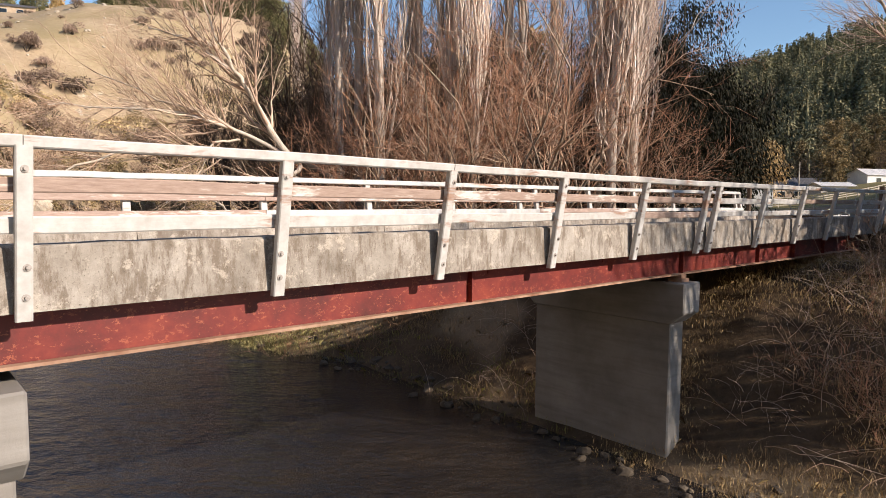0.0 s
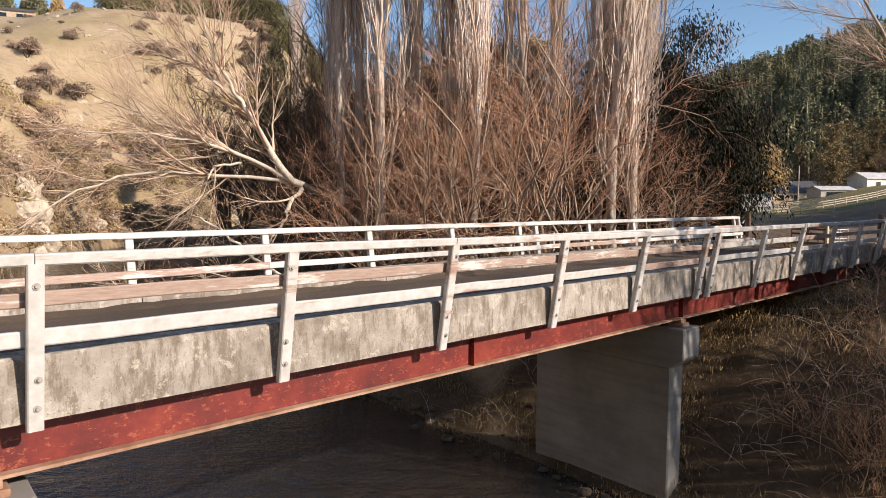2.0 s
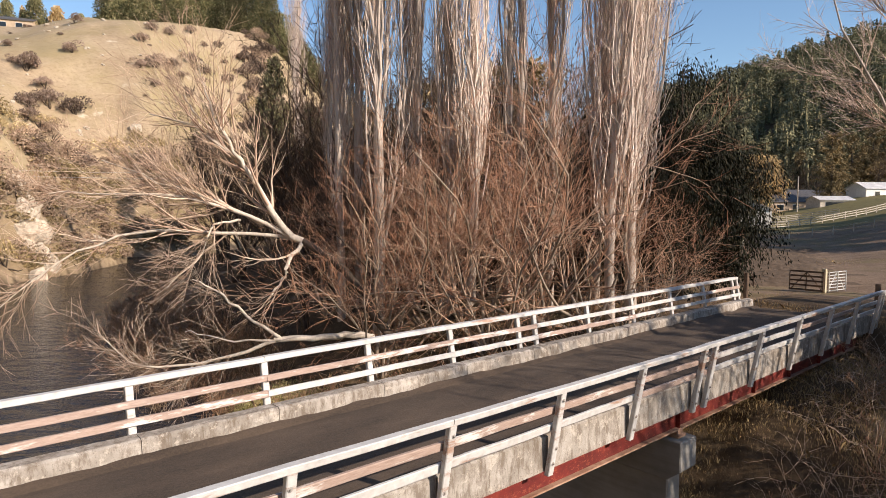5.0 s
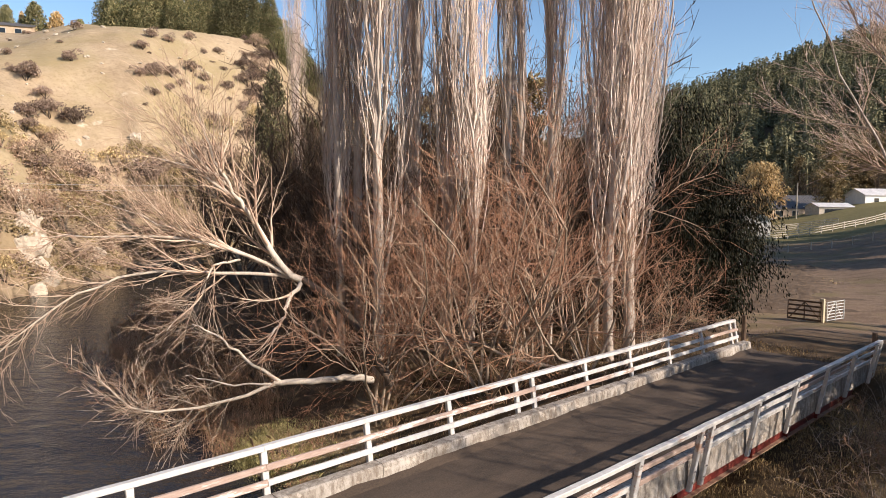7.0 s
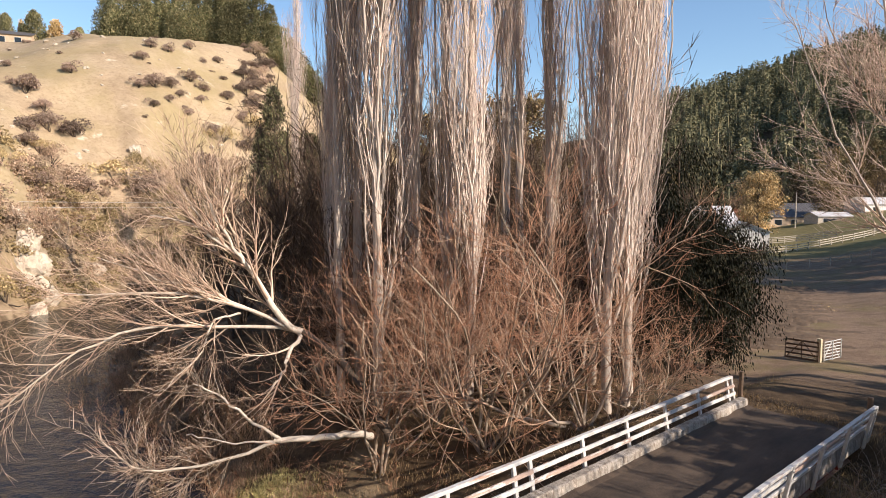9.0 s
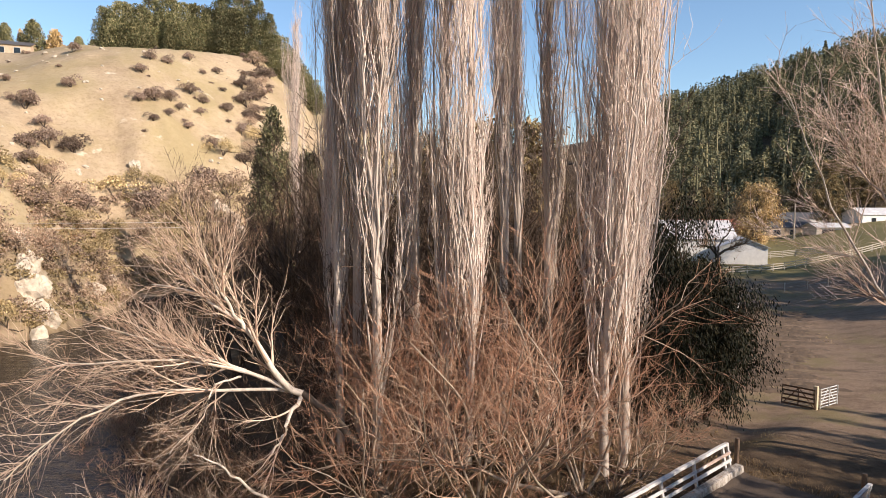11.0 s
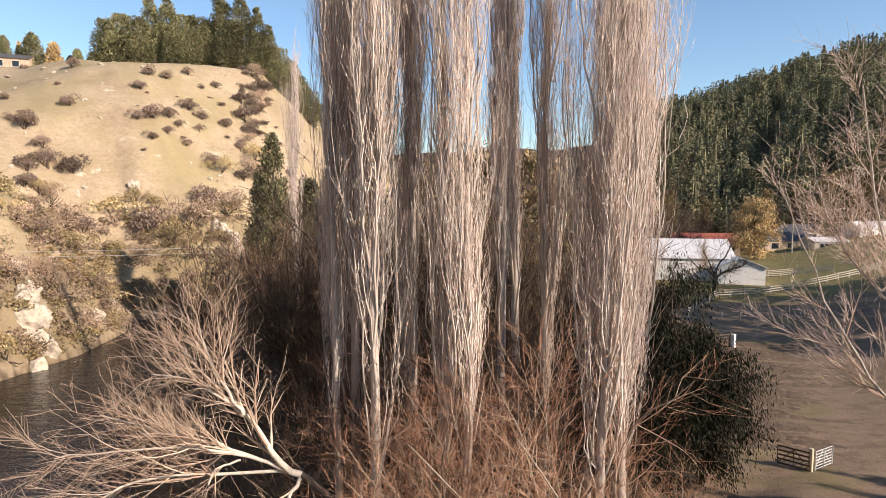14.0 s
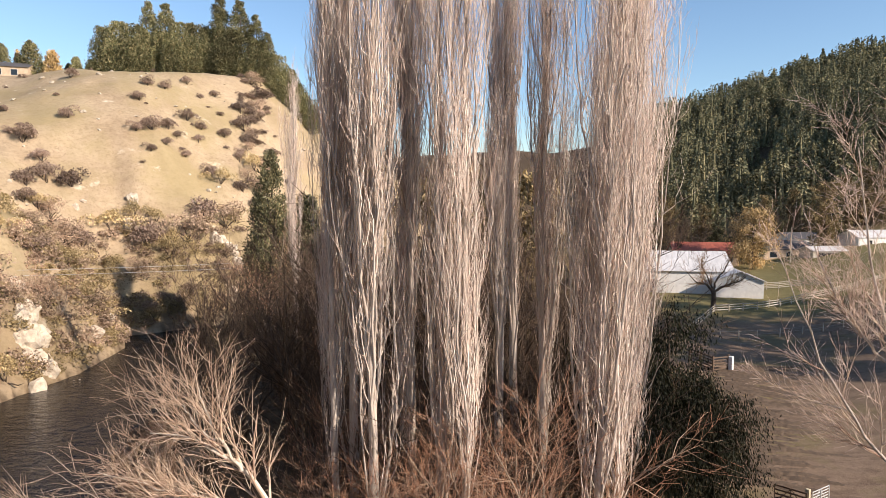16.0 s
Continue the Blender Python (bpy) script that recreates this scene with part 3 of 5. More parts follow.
def tubes(paths, radii, sides):
    """Tubes round paths (n, k, 3) with radii (n, k)."""
    n, k, _ = paths.shape
    t = unit(np.gradient(paths, axis=1))
    ref = np.where(np.abs(t[..., 2:3]) > 0.9, np.array([1.0, 0, 0]), np.array([0, 0, 1.0]))
    u = unit(np.cross(t, ref))
    v = np.cross(t, u)
    ang = np.arange(sides) * 2 * np.pi / sides
    ring = paths[:, :, None] + radii[:, :, None, None] * (np.cos(ang)[:, None] * u[:, :, None] + np.sin(ang)[:, None] * v[:, :, None])
    base = (np.arange(n) * k)[:, None, None] + np.arange(k - 1)[None, :, None]
    i = np.arange(sides)[None, None]
    j = (i + 1) % sides
    F = np.stack([base * sides + i, base * sides + j, (base + 1) * sides + j, (base + 1) * sides + i], -1)
    return ring.reshape(-1, 3), F.reshape(-1, 4)


def join(sets):
    V, F, o = [], [], 0
    for v, f in sets:
        V.append(v), F.append(f + o)
        o += len(v)
    return np.concatenate(V), np.concatenate(F)


def grow(g, p, d, L, r, k, up=0.0, wig=0.1, tip=0.3):
    n = len(p)
    path = np.zeros((n, k, 3))
    path[:, 0] = p
    d = unit(np.asarray(d, float).copy())
    for i in range(1, k):
        d = unit(d + wig * g.normal(size=(n, 3)) + np.array([0, 0, 1.0]) * np.reshape(up, (-1, 1) if np.ndim(up) else 1))
        path[:, i] = path[:, i - 1] + d * (np.asarray(L) / (k - 1))[:, None]
    rad = np.asarray(r)[:, None] * np.linspace(1, tip, k)[None]
    return path, rad


def sprout(g, path, rad, n, t0, t1, ang):
    """n places along branches with directions that leave them at about ang degrees."""
    seg = np.linalg.norm(np.diff(path, axis=1), axis=2).sum(1)
    w = g.choice(len(path), n, p=seg / seg.sum())
    t = g.uniform(t0, t1, n)
    k = path.shape[1] - 1
    i = np.minimum((t * k).astype(int), k - 1)
    f = (t * k - i)[:, None]
    p = path[w, i] * (1 - f) + path[w, i + 1] * f
    d = unit(path[w, i + 1] - path[w, i])
    side_dir = unit(np.cross(d, g.normal(size=(n, 3))))
    a = np.radians(ang * g.uniform(0.6, 1.4, n))[:, None]
    return p, d * np.cos(a) + side_dir * np.sin(a), rad[w, i] * (1 - f[:, 0]) + rad[w, i + 1] * f[:, 0], t, w


def leaf_quads(g, centres, size, along=None, slim=0.5):
    """Small leaf sprays: one bent pair of triangles as a quad at each centre."""
    n = len(centres)
    a = unit(g.normal(size=(n, 3)) if along is None else along + 0.45 * g.normal(size=(n, 3)))
    b = unit(np.cross(a, g.normal(size=(n, 3))))
    s = size * g.uniform(0.6, 1.4, n)[:, None]
    V = np.stack([centres - a * s, centres + b * s * slim, centres + a * s, centres - b * s * slim], 1).reshape(-1, 3)
    return V, np.arange(4 * n).reshape(-1, 4)


def bare_tree(name, sets, label, category, at, group, trunk_mat, crown_mat, limb_mat=None, butt_mat=None):
    """sets: the trunk's tubes, one tube set for each limb, and the joined twigs."""
    t = thing(name, at, label, category, group)
    child("trunk", mesh_np("trunk", *sets[0], butt_mat or trunk_mat, True), t)
    for v, f in sets[1]:
        child("limb", mesh_np("limb", v, f, trunk_mat, True), t)
    if sets[2]:
        tagged(child("branch_mass", mesh_np("branch_mass", *join(sets[2]), limb_mat or trunk_mat), t), kind="stuff")
    tagged(child("crown", mesh_np("crown", *join(sets[3]), crown_mat), t), kind="stuff")
    return t


def each(paths, radii, sides):
    return [tubes(p[None], r[None], sides) for p, r in zip(paths, radii)]


def upright(g, p, az, rho, L, r, k, tip, soft, wig=0.03, lean=0.0):
    """Branches that leave sideways, turn up within a metre or two and then run straight up."""
    n = len(p)
    t = np.linspace(0, 1, k)
    rise = L[:, None] * t[None]
    out = rho[:, None] * (1 - np.exp(-rise / soft[:, None])) + lean * rise
    d = np.stack([np.cos(az), np.sin(az)], 1)
    path = p[:, None, :] + np.concatenate([out[..., None] * d[:, None, :], rise[..., None]], -1)
    jit = np.cumsum(g.normal(size=(n, k, 3)) * wig, 1)
    path[:, 1:] += (jit - jit[:, :1])[:, 1:] * np.array([1, 1, 0.3])
    return path, r[:, None] * np.linspace(1, tip, k)[None]


def along(g, path, rad, n, t0, t1):
    seg = np.linalg.norm(np.diff(path, axis=1), axis=2).sum(1)
    w = g.choice(len(path), n, p=seg / seg.sum())
    t = g.uniform(t0, t1, n)
    k = path.shape[1] - 1
    i = np.minimum((t * k).astype(int), k - 1)
    f = (t * k - i)[:, None]
    return path[w, i] * (1 - f) + path[w, i + 1] * f, rad[w, i], t


def poplar(seed, H, wide=1.0, low=0.12, m=18, r0=0.25):
    """A fastigiate poplar: a pale trunk, long limbs that run up beside it, and upright twigs."""
    g = np.random.default_rng(seed)
    k = 14
    one = np.ones(1)
    tr, rr = upright(g, np.array([[0, 0, -0.3]]), one * 0, one * 0.0, one * H, one * r0, k, 0.05, one, 0.07)
    p, r, t = along(g, tr, rr, m, 0.05, 0.62)
    az = np.arange(m) * 2.4
    st, sr = upright(g, p, az, wide * g.uniform(0.25, 1.25, m), np.maximum(4.0, H * (0.98 - t) * g.uniform(0.5, 1, m)), np.clip(r * g.uniform(0.2, 0.55, m), 0.028, 0.075), k, 0.14, g.uniform(2.0, 8.0, m), 0.11, 0.016 * wide)
    n1 = 300
    p, r, t = along(g, np.concatenate([tr, st]), np.concatenate([rr, sr]), n1, low, 0.97)
    a1, b1 = upright(g, p, g.uniform(0, 6.283, n1), wide * g.uniform(0.15, 0.7, n1) * (1.1 - 0.5 * t), (1.4 + (1 - t) * H * 0.16) * g.uniform(0.5, 1.3, n1), np.clip(r * 0.5, 0.014, 0.038), 7, 0.25, g.uniform(0.4, 1.8, n1), 0.10)
    n2 = 1000
    p, r, t = along(g, a1, b1, n2, 0.05, 0.95)
    a2, b2 = upright(g, p, g.uniform(0, 6.283, n2), (0.04 + wide) * g.uniform(0.12, 0.75, n2), g.uniform(0.7, 2.4, n2), np.clip(r * 0.6, 0.009, 0.018), 4, 0.35, g.uniform(0.3, 1.0, n2), 0.11)
    n3 = 1700
    p, r, t = along(g, a2, b2, n3, 0.1, 1.0)
    a3, b3 = upright(g, p, g.uniform(0, 6.283, n3), (0.05 + wide) * g.uniform(0.12, 0.6, n3), g.uniform(0.4, 1.2, n3), np.full(n3, 0.007), 2, 0.5, g.uniform(0.2, 0.6, n3), 0.04)
    h = n2 // 2
    return [tubes(tr, rr, 8), each(st, sr, 6), [tubes(a1, b1, 3), tubes(a2[:h], b2[:h], 3)], [tubes(a2[h:], b2[h:], 3), tubes(a3, b3, 3)]]


def stems(seed, H, n0=6, lean=28, twigs=1500, r0=0.075, fine=0.0075, bend=0.05, forks=9, fan=34):
    """A many-stemmed willow: bent stems from one stool, forking into upright twigs."""
    g = np.random.default_rng(seed)
    az = np.arange(n0) * 2.4 + g.uniform(0, 1, n0)
    ln = np.radians(lean * g.uniform(0.3, 1.5, n0))
    d = np.stack([np.sin(ln) * np.cos(az), np.sin(ln) * np.sin(az), np.cos(ln)], 1)
    p = np.column_stack([g.normal(size=(n0, 2)) * 0.18, np.full(n0, -0.2)])
    a0, b0 = grow(g, p, d, H * g.uniform(0.55, 1.05, n0), r0 * g.uniform(0.5, 1.3, n0), 10, 0.03, bend + 0.09, 0.2)
    n1 = n0 * forks
    p, d, r, t, _ = sprout(g, a0, b0, n1, 0.2, 0.95, 42)
    a1, b1 = grow(g, p, d, H * (0.16 + 0.30 * (1 - t)) * g.uniform(0.6, 1.2, n1), np.clip(r * 0.6, 0.013, 0.045), 7, 0.06, 0.15, 0.3)
    n2 = n1 * (3 if H > 12 or H < 5 else 5)
    p, d, r, t, _ = sprout(g, a1, b1, n2, 0.15, 1.0, fan + 6)
    a2, b2 = grow(g, p, d, g.uniform(0.07, 0.21, n2) * H, np.clip(r * 0.6, 0.007, 0.019), 4 if H > 5 else 3, 0.07, 0.14, 0.4)
    p, d, r, t, _ = sprout(g, a2, b2, twigs, 0.1, 1.0, fan)
    a3, b3 = grow(g, p, d, g.uniform(0.03, 0.09, twigs) * H, np.full(twigs, fine), 2, 0.10, 0.1, 0.5)
    return [tubes(a0[:1], b0[:1], 6), each(a0[1:], b0[1:], 5), [tubes(a1, b1, 3), tubes(a2[::2], b2[::2], 3)], [tubes(a2[1::2], b2[1::2], 3), tubes(a3, b3, 3)]]


def at_ra(r, a, sink=0.15):
    x, y = W(r, a)
    return (x, y, ground_z(x, y) - sink)


def turned(place, yaw, s=1.0, tilt=0.0):
    return pose(*place, tilt, 0, yaw) @ Matrix.Scale(s, 4)


def copies(first, places, rg, s0=0.85, s1=1.15, tilt=2.0):
    """Copies of a thing, turned at random; the scale goes into each copy's own size."""
    out = []
    for p in places:
        c = copy_thing(first, pose(*p, rg.uniform(-tilt, tilt), rg.uniform(-tilt, tilt), rg.uniform(0, 360)))
        c.scale = (rg.uniform(s0, s1),) * 2 + (rg.uniform(s0, s1),)
        out.append(c)
    return out


rg = random.Random(11)

# poplars: (tree kind, right, ahead) of the stems
POP = [(0, -2.75, 28.3), (1, 0.25, 28.6), (2, 3.45, 32.4), (3, 7.2, 26.6), (4, 5.2, 30.2), (5, 8.2, 27.4),
       (1, 1.35, 27.9), (4, -1.55, 33.5), (2, 4.65, 34.8), (3, 9.0, 29.6), (5, 7.6, 31.0), (4, -7.0, 40.0), (0, -3.9, 31.5), (4, -5.9, 38.0), (4, -4.7, 30.4), (4, -0.8, 30.4)]
kinds = []
for i, (H, wide, low, m, r0) in enumerate(((37.5, 1.15, 0.08, 16, 0.26), (36.5, 0.85, 0.10, 13, 0.24), (37.5, 0.22, 0.26, 5, 0.27), (36.0, 1.2, 0.05, 17, 0.22), (37.0, 0.55, 0.10, 10, 0.22), (35.5, 1.15, 0.05, 15, 0.22))):
    r, a = POP[i][1:]
    kinds.append(bare_tree("poplar", poplar(100 + i, H, wide, low, m, r0), "tall leafless poplar with pale upright limbs on the bank", "poplar tree", at_ra(r, a), "poplars on the river bank", POPLAR_BARK, POPLAR_TWIG, POPLAR_LIMB))
for k, r, a in POP[6:]:
    copies(kinds[k], [at_ra(r, a)], rg, 0.92, 1.04, 1.2)
copies(kinds[4], [at_ra(-13.8, 62.0)], rg, 0.80, 0.84, 0.5)

# the fallen willow that leans over the water
def spline(pts, k):
    p = np.array([(*W(r, a), z) for r, a, z in pts])
    t = np.linspace(0, len(p) - 1, k)
    i = np.clip(t.astype(int), 0, len(p) - 2)
    f = (t - i)[:, None]
    q0, q1, q2, q3 = p[np.clip(i - 1, 0, None)], p[i], p[i + 1], p[np.clip(i + 2, None, len(p) - 1)]
    return 0.5 * (2 * q1 + (q2 - q0) * f + (2 * q0 - 5 * q1 + 4 * q2 - q3) * f ** 2 + (3 * q1 - q0 - 3 * q2 + q3) * f ** 3)


def limb_tree(seed, limbs, n1, n2, n3, l1=(1.5, 5.5), up=0.04, tw=0.009):
    g = np.random.default_rng(seed)
    paths, rads = [], []
    for pts, r0, r1 in limbs:
        c = spline(pts, 14)
        c[1:-1] += g.normal(size=(12, 3)) * 0.045
        paths.append(c), rads.append(np.linspace(r0, r1, 14))
    a0, b0 = np.array(paths), np.array(rads)
    p, d, r, t, _ = sprout(g, a0[1:], b0[1:], n1, 0.2, 0.98, 32)
    a1, b1 = grow(g, p, d, g.uniform(*l1, n1) * (1.15 - 0.7 * t), np.clip(r * 0.6, 0.018, 0.075), 8, up, 0.07, 0.2)
    p, d, r, t, _ = sprout(g, np.concatenate([a1]), b1, n2, 0.1, 1.0, 34)
    a2, b2 = grow(g, p, d, g.uniform(0.7, 2.4, n2), np.clip(r * 0.6, 0.011, 0.028), 5, up * 1.2, 0.13, 0.35)
    p, d, r, t, _ = sprout(g, a2, b2, n3, 0.1, 1.0, 34)
    a3, b3 = grow(g, p, d, g.uniform(0.3, 1.0, n3), np.full(n3, tw), 2, up, 0.12, 0.45)
    return [tubes(a0[:1], b0[:1], 9), each(a0[1:], b0[1:], 8), [tubes(a1, b1, 5), tubes(a2, b2, 3)], [tubes(a3, b3, 3)]]


FORK = (-5.9, 27.5, 2.0)
WILLOW = [([(-1.93, 25.0, -1.9), (-3.14, 25.8, 0.07), (-4.44, 26.7, 1.18), FORK], 0.19, 0.155),
          ([FORK, (-6.88, 27.1, 2.93), (-7.81, 26.7, 4.76), (-8.67, 26.2, 5.83), (-10.09, 25.8, 6.86), (-11.4, 25.4, 7.1)], 0.16, 0.02),
          ([(-8.03, 26.3, 5.13), (-8.8, 26.1, 6.52), (-9.27, 25.8, 7.87), (-9.5, 25.6, 8.97)], 0.085, 0.02),
          ([FORK, (-8.84, 26.8, 2.44), (-11.74, 26.1, 2.48), (-13.43, 25.4, 2.03), (-15.17, 24.7, 1.11), (-16.7, 24.0, -0.4)], 0.085, 0.02),
          ([FORK, (-8.18, 26.8, 3.16), (-10.08, 26.0, 3.81), (-12.77, 25.2, 3.96), (-14.9, 24.5, 3.97)], 0.10, 0.02),
          ([(-7.49, 27.2, 2.72), (-9.38, 26.6, 3.75), (-11.21, 26.1, 4.43), (-13.6, 25.5, 5.4)], 0.085, 0.02),
          ([FORK, (-6.27, 26.7, 1.16), (-6.5, 26.4, 0.5), (-6.9, 26.0, -0.14)], 0.10, 0.04),
          ([(-8.38, 26.9, 2.91), (-9.3, 26.3, 2.68), (-9.7, 25.6, 1.38), (-10.72, 25.0, 0.27)], 0.055, 0.015),
          ([(-8.67, 26.2, 5.83), (-9.9, 26.2, 7.3), (-10.6, 26.2, 8.3)], 0.06, 0.015)]
# the trunk takes dark bark, for brown wood and for the shade on it
bare_tree("willow_tree", limb_tree(3, WILLOW, 135, 760, 2800, (1.4, 4.2), 0.045, 0.007), "pale leafless willow leaning out over the river", "willow tree", (0, 0, 0), "", PALE_BARK, SHRUB_LIMB, WILLOW_TWIG, DARK_BARK)
LOG = [([(-2.6, 24.8, -1.6), (-3.41, 24.6, -1.45), (-4.74, 24.4, -1.5), (-6.3, 24.2, -1.56)], 0.15, 0.11),
       ([(-6.1, 24.2, -1.5), (-7.41, 24.0, -0.45), (-8.48, 23.8, 0.42), (-9.2, 23.7, 0.8)], 0.07, 0.02),
       ([(-6.2, 24.2, -1.6), (-8.0, 23.9, -2.13), (-9.64, 23.6, -2.42), (-11.28, 23.3, -2.28), (-12.38, 23.0, -1.15)], 0.08, 0.015),
       ([(-6.2, 24.2, -1.57), (-7.88, 23.9, -1.54), (-9.47, 23.6, -1.15)], 0.05, 0.015)]
bare_tree("fallen_trunk", limb_tree(5, LOG, 18, 110, 420, (0.6, 1.7)), "fallen willow trunk with bare branches on the bank", "fallen tree", (0, 0, 0), "", PALE_BARK, WILLOW_TWIG, WILLOW_BARK)

# many-stemmed willows in front of the poplars
MS = [(-2.3, 25.6), (1.9, 24.6), (5.7, 24.6), (3.9, 26.4), (-0.2, 27.0), (2.4, 28.6), (-2.6, 30.4), (-5.6, 31.6), (0.4, 30.6)]
first = []
for i in range(3):
    first.append(bare_tree("willow_shrub", stems(40 + i, 11.6, 7, 30 + 5 * i, 850, 0.085, 0.008, 0.08, 9), "many-stemmed bare willow with reddish twigs", "willow tree", at_ra(*MS[i]), "bare willows below the poplars", WILLOW_BARK, RED_TWIG, SHRUB_LIMB))
for i, (r, a) in enumerate(MS[3:]):
    copies(first[i % 3], [at_ra(r, a)], rg, 0.8, 1.08, 4)

copies(first[2], [at_ra(7.2, 25.0), at_ra(8.6, 26.2)], rg, 0.5, 0.62, 3)

# low brush at the foot of the trees and along the bank
BR = []
for i in range(3):
    BR.append(bare_tree("brush", stems(60 + i, 2.6, 10, 48, 200, 0.02, 0.006, 0.08, 3), "leafless reddish-brown brush at the water's edge", "shrub", at_ra(-9.5 - i * 1.2, 30.0 + i * 2.5), "bank brush", BROWN_TWIG, RED_TWIG if i else BROWN_TWIG, BROWN_TWIG))
spots = [(-10.5 - 0.9 * i + rg.uniform(-1.4, 1.2), 26.5 + 1.15 * i) for i in range(16)]
spots += [(-9.2 - 0.62 * i + rg.uniform(-0.5, 2.5), 27 + 1.0 * i) for i in range(14)]
spots += [(rg.uniform(-6, 9), rg.uniform(22.5, 30)) for i in range(16)]
for i, (r, a) in enumerate(spots):
    copies(BR[i % 3], [at_ra(r, a, 0.1)], rg, 0.6, 1.25, 5)
# brambles and dead brush on the shaded bank beside the pier
bank = [(rg.uniform(7.5, 17), rg.uniform(9.5, 22)) for i in range(56)]
for i, (r, a) in enumerate(bank):
    x, y = W(r, a)
    if 5.0 < y < 11.8 or x < 14.2:
        continue
    copies(BR[i % 3], [at_ra(r, a, 0.1)], rg, 0.5, 1.0, 8)

# a gnarled orchard tree before the barn, and a pale snag on the scarp
OLD = [([(41.6, 96, -1.0), (41.8, 96, 0.9), (41.7, 96, 2.2)], 0.42, 0.32),
       ([(41.7, 96, 2.1), (43.2, 95.6, 3.2), (44.6, 95.4, 3.6), (46.2, 95.2, 4.6)], 0.22, 0.05),
       ([(41.7, 96, 2.1), (40.4, 95.8, 3.4), (38.8, 95.6, 3.8), (37.4, 95.4, 5.2)], 0.22, 0.05),
       ([(41.7, 96, 2.2), (42.2, 96.2, 4.0), (43.4, 96.2, 5.6), (43.8, 96, 6.8)], 0.18, 0.04),
       ([(41.7, 96, 2.2), (41.0, 96.4, 4.2), (40.0, 96.6, 6.0)], 0.16, 0.04)]
bare_tree("orchard_tree", limb_tree(12, OLD, 40, 260, 700, (1.0, 2.6), 0.08, 0.014), "gnarled bare orchard tree before the barn", "tree", (0, 0, 0), "", DARK_BARK, BROWN_TWIG, BROWN_TWIG)
copies(first[1], [at_ra(-48.2, 81.2)], rg, 0.7, 0.75)

# brown bare trees behind the poplars, twigs darkened to carry the thicket's shade
BT = []
for i in range(2):
    BT.append(bare_tree("bare_tree", stems(80 + i, 13.5, 7, 16, 560, 0.12, 0.018, 0.03, 8), "bare brown tree behind the poplars, darkened for shade", "tree", at_ra(-14 + 5 * i, 44 + 5 * i), "bare trees behind the poplars", DARK_BARK, SHADE_TWIG, SHADE_TWIG))
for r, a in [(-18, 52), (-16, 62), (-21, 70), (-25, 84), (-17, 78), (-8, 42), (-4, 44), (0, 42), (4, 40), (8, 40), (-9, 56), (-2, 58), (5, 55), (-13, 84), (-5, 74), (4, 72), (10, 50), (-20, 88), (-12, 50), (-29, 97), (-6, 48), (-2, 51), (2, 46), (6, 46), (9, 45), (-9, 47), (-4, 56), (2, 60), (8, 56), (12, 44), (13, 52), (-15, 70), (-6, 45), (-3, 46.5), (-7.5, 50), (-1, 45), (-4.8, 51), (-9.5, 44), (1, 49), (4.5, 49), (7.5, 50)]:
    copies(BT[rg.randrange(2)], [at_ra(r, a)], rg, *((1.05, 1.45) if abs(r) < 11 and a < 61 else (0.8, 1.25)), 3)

# the bare tree at the end of the near rail
SIDE = [([(21.4, 25.4, -1.4), (20.6, 25.3, 1.5), (19.8, 25.2, 4.5), (19.4, 25.2, 7.0)], 0.20, 0.13),
        ([(19.4, 25.2, 6.6), (18.4, 25.0, 10.0), (17.2, 25.0, 14.0), (16.4, 25.0, 18.6)], 0.10, 0.02),
        ([(19.8, 25.2, 4.6), (17.6, 24.8, 6.8), (15.4, 24.6, 10.0), (13.2, 24.5, 14.6)], 0.08, 0.015),
        ([(19.4, 25.2, 6.8), (19.8, 25.6, 11.0), (19.4, 26.0, 16.0), (19.4, 26.0, 20.0)], 0.10, 0.02),
        ([(19.4, 25.2, 7.0), (21.6, 25.0, 9.0), (23.8, 25.0, 13.0), (25.0, 25.0, 17.0)], 0.10, 0.02),
        ([(18.6, 25.0, 9.6), (16.6, 25.6, 12.0), (15.0, 26.0, 16.0)], 0.06, 0.015)]
bare_tree("ash_tree", limb_tree(9, SIDE, 66, 640, 3600, (1.5, 4.5), 0.06, 0.007), "bare spreading tree beside the bridge end", "tree", (0, 0, 0), "", POPLAR_BARK, POPLAR_TWIG, WILLOW_TWIG)


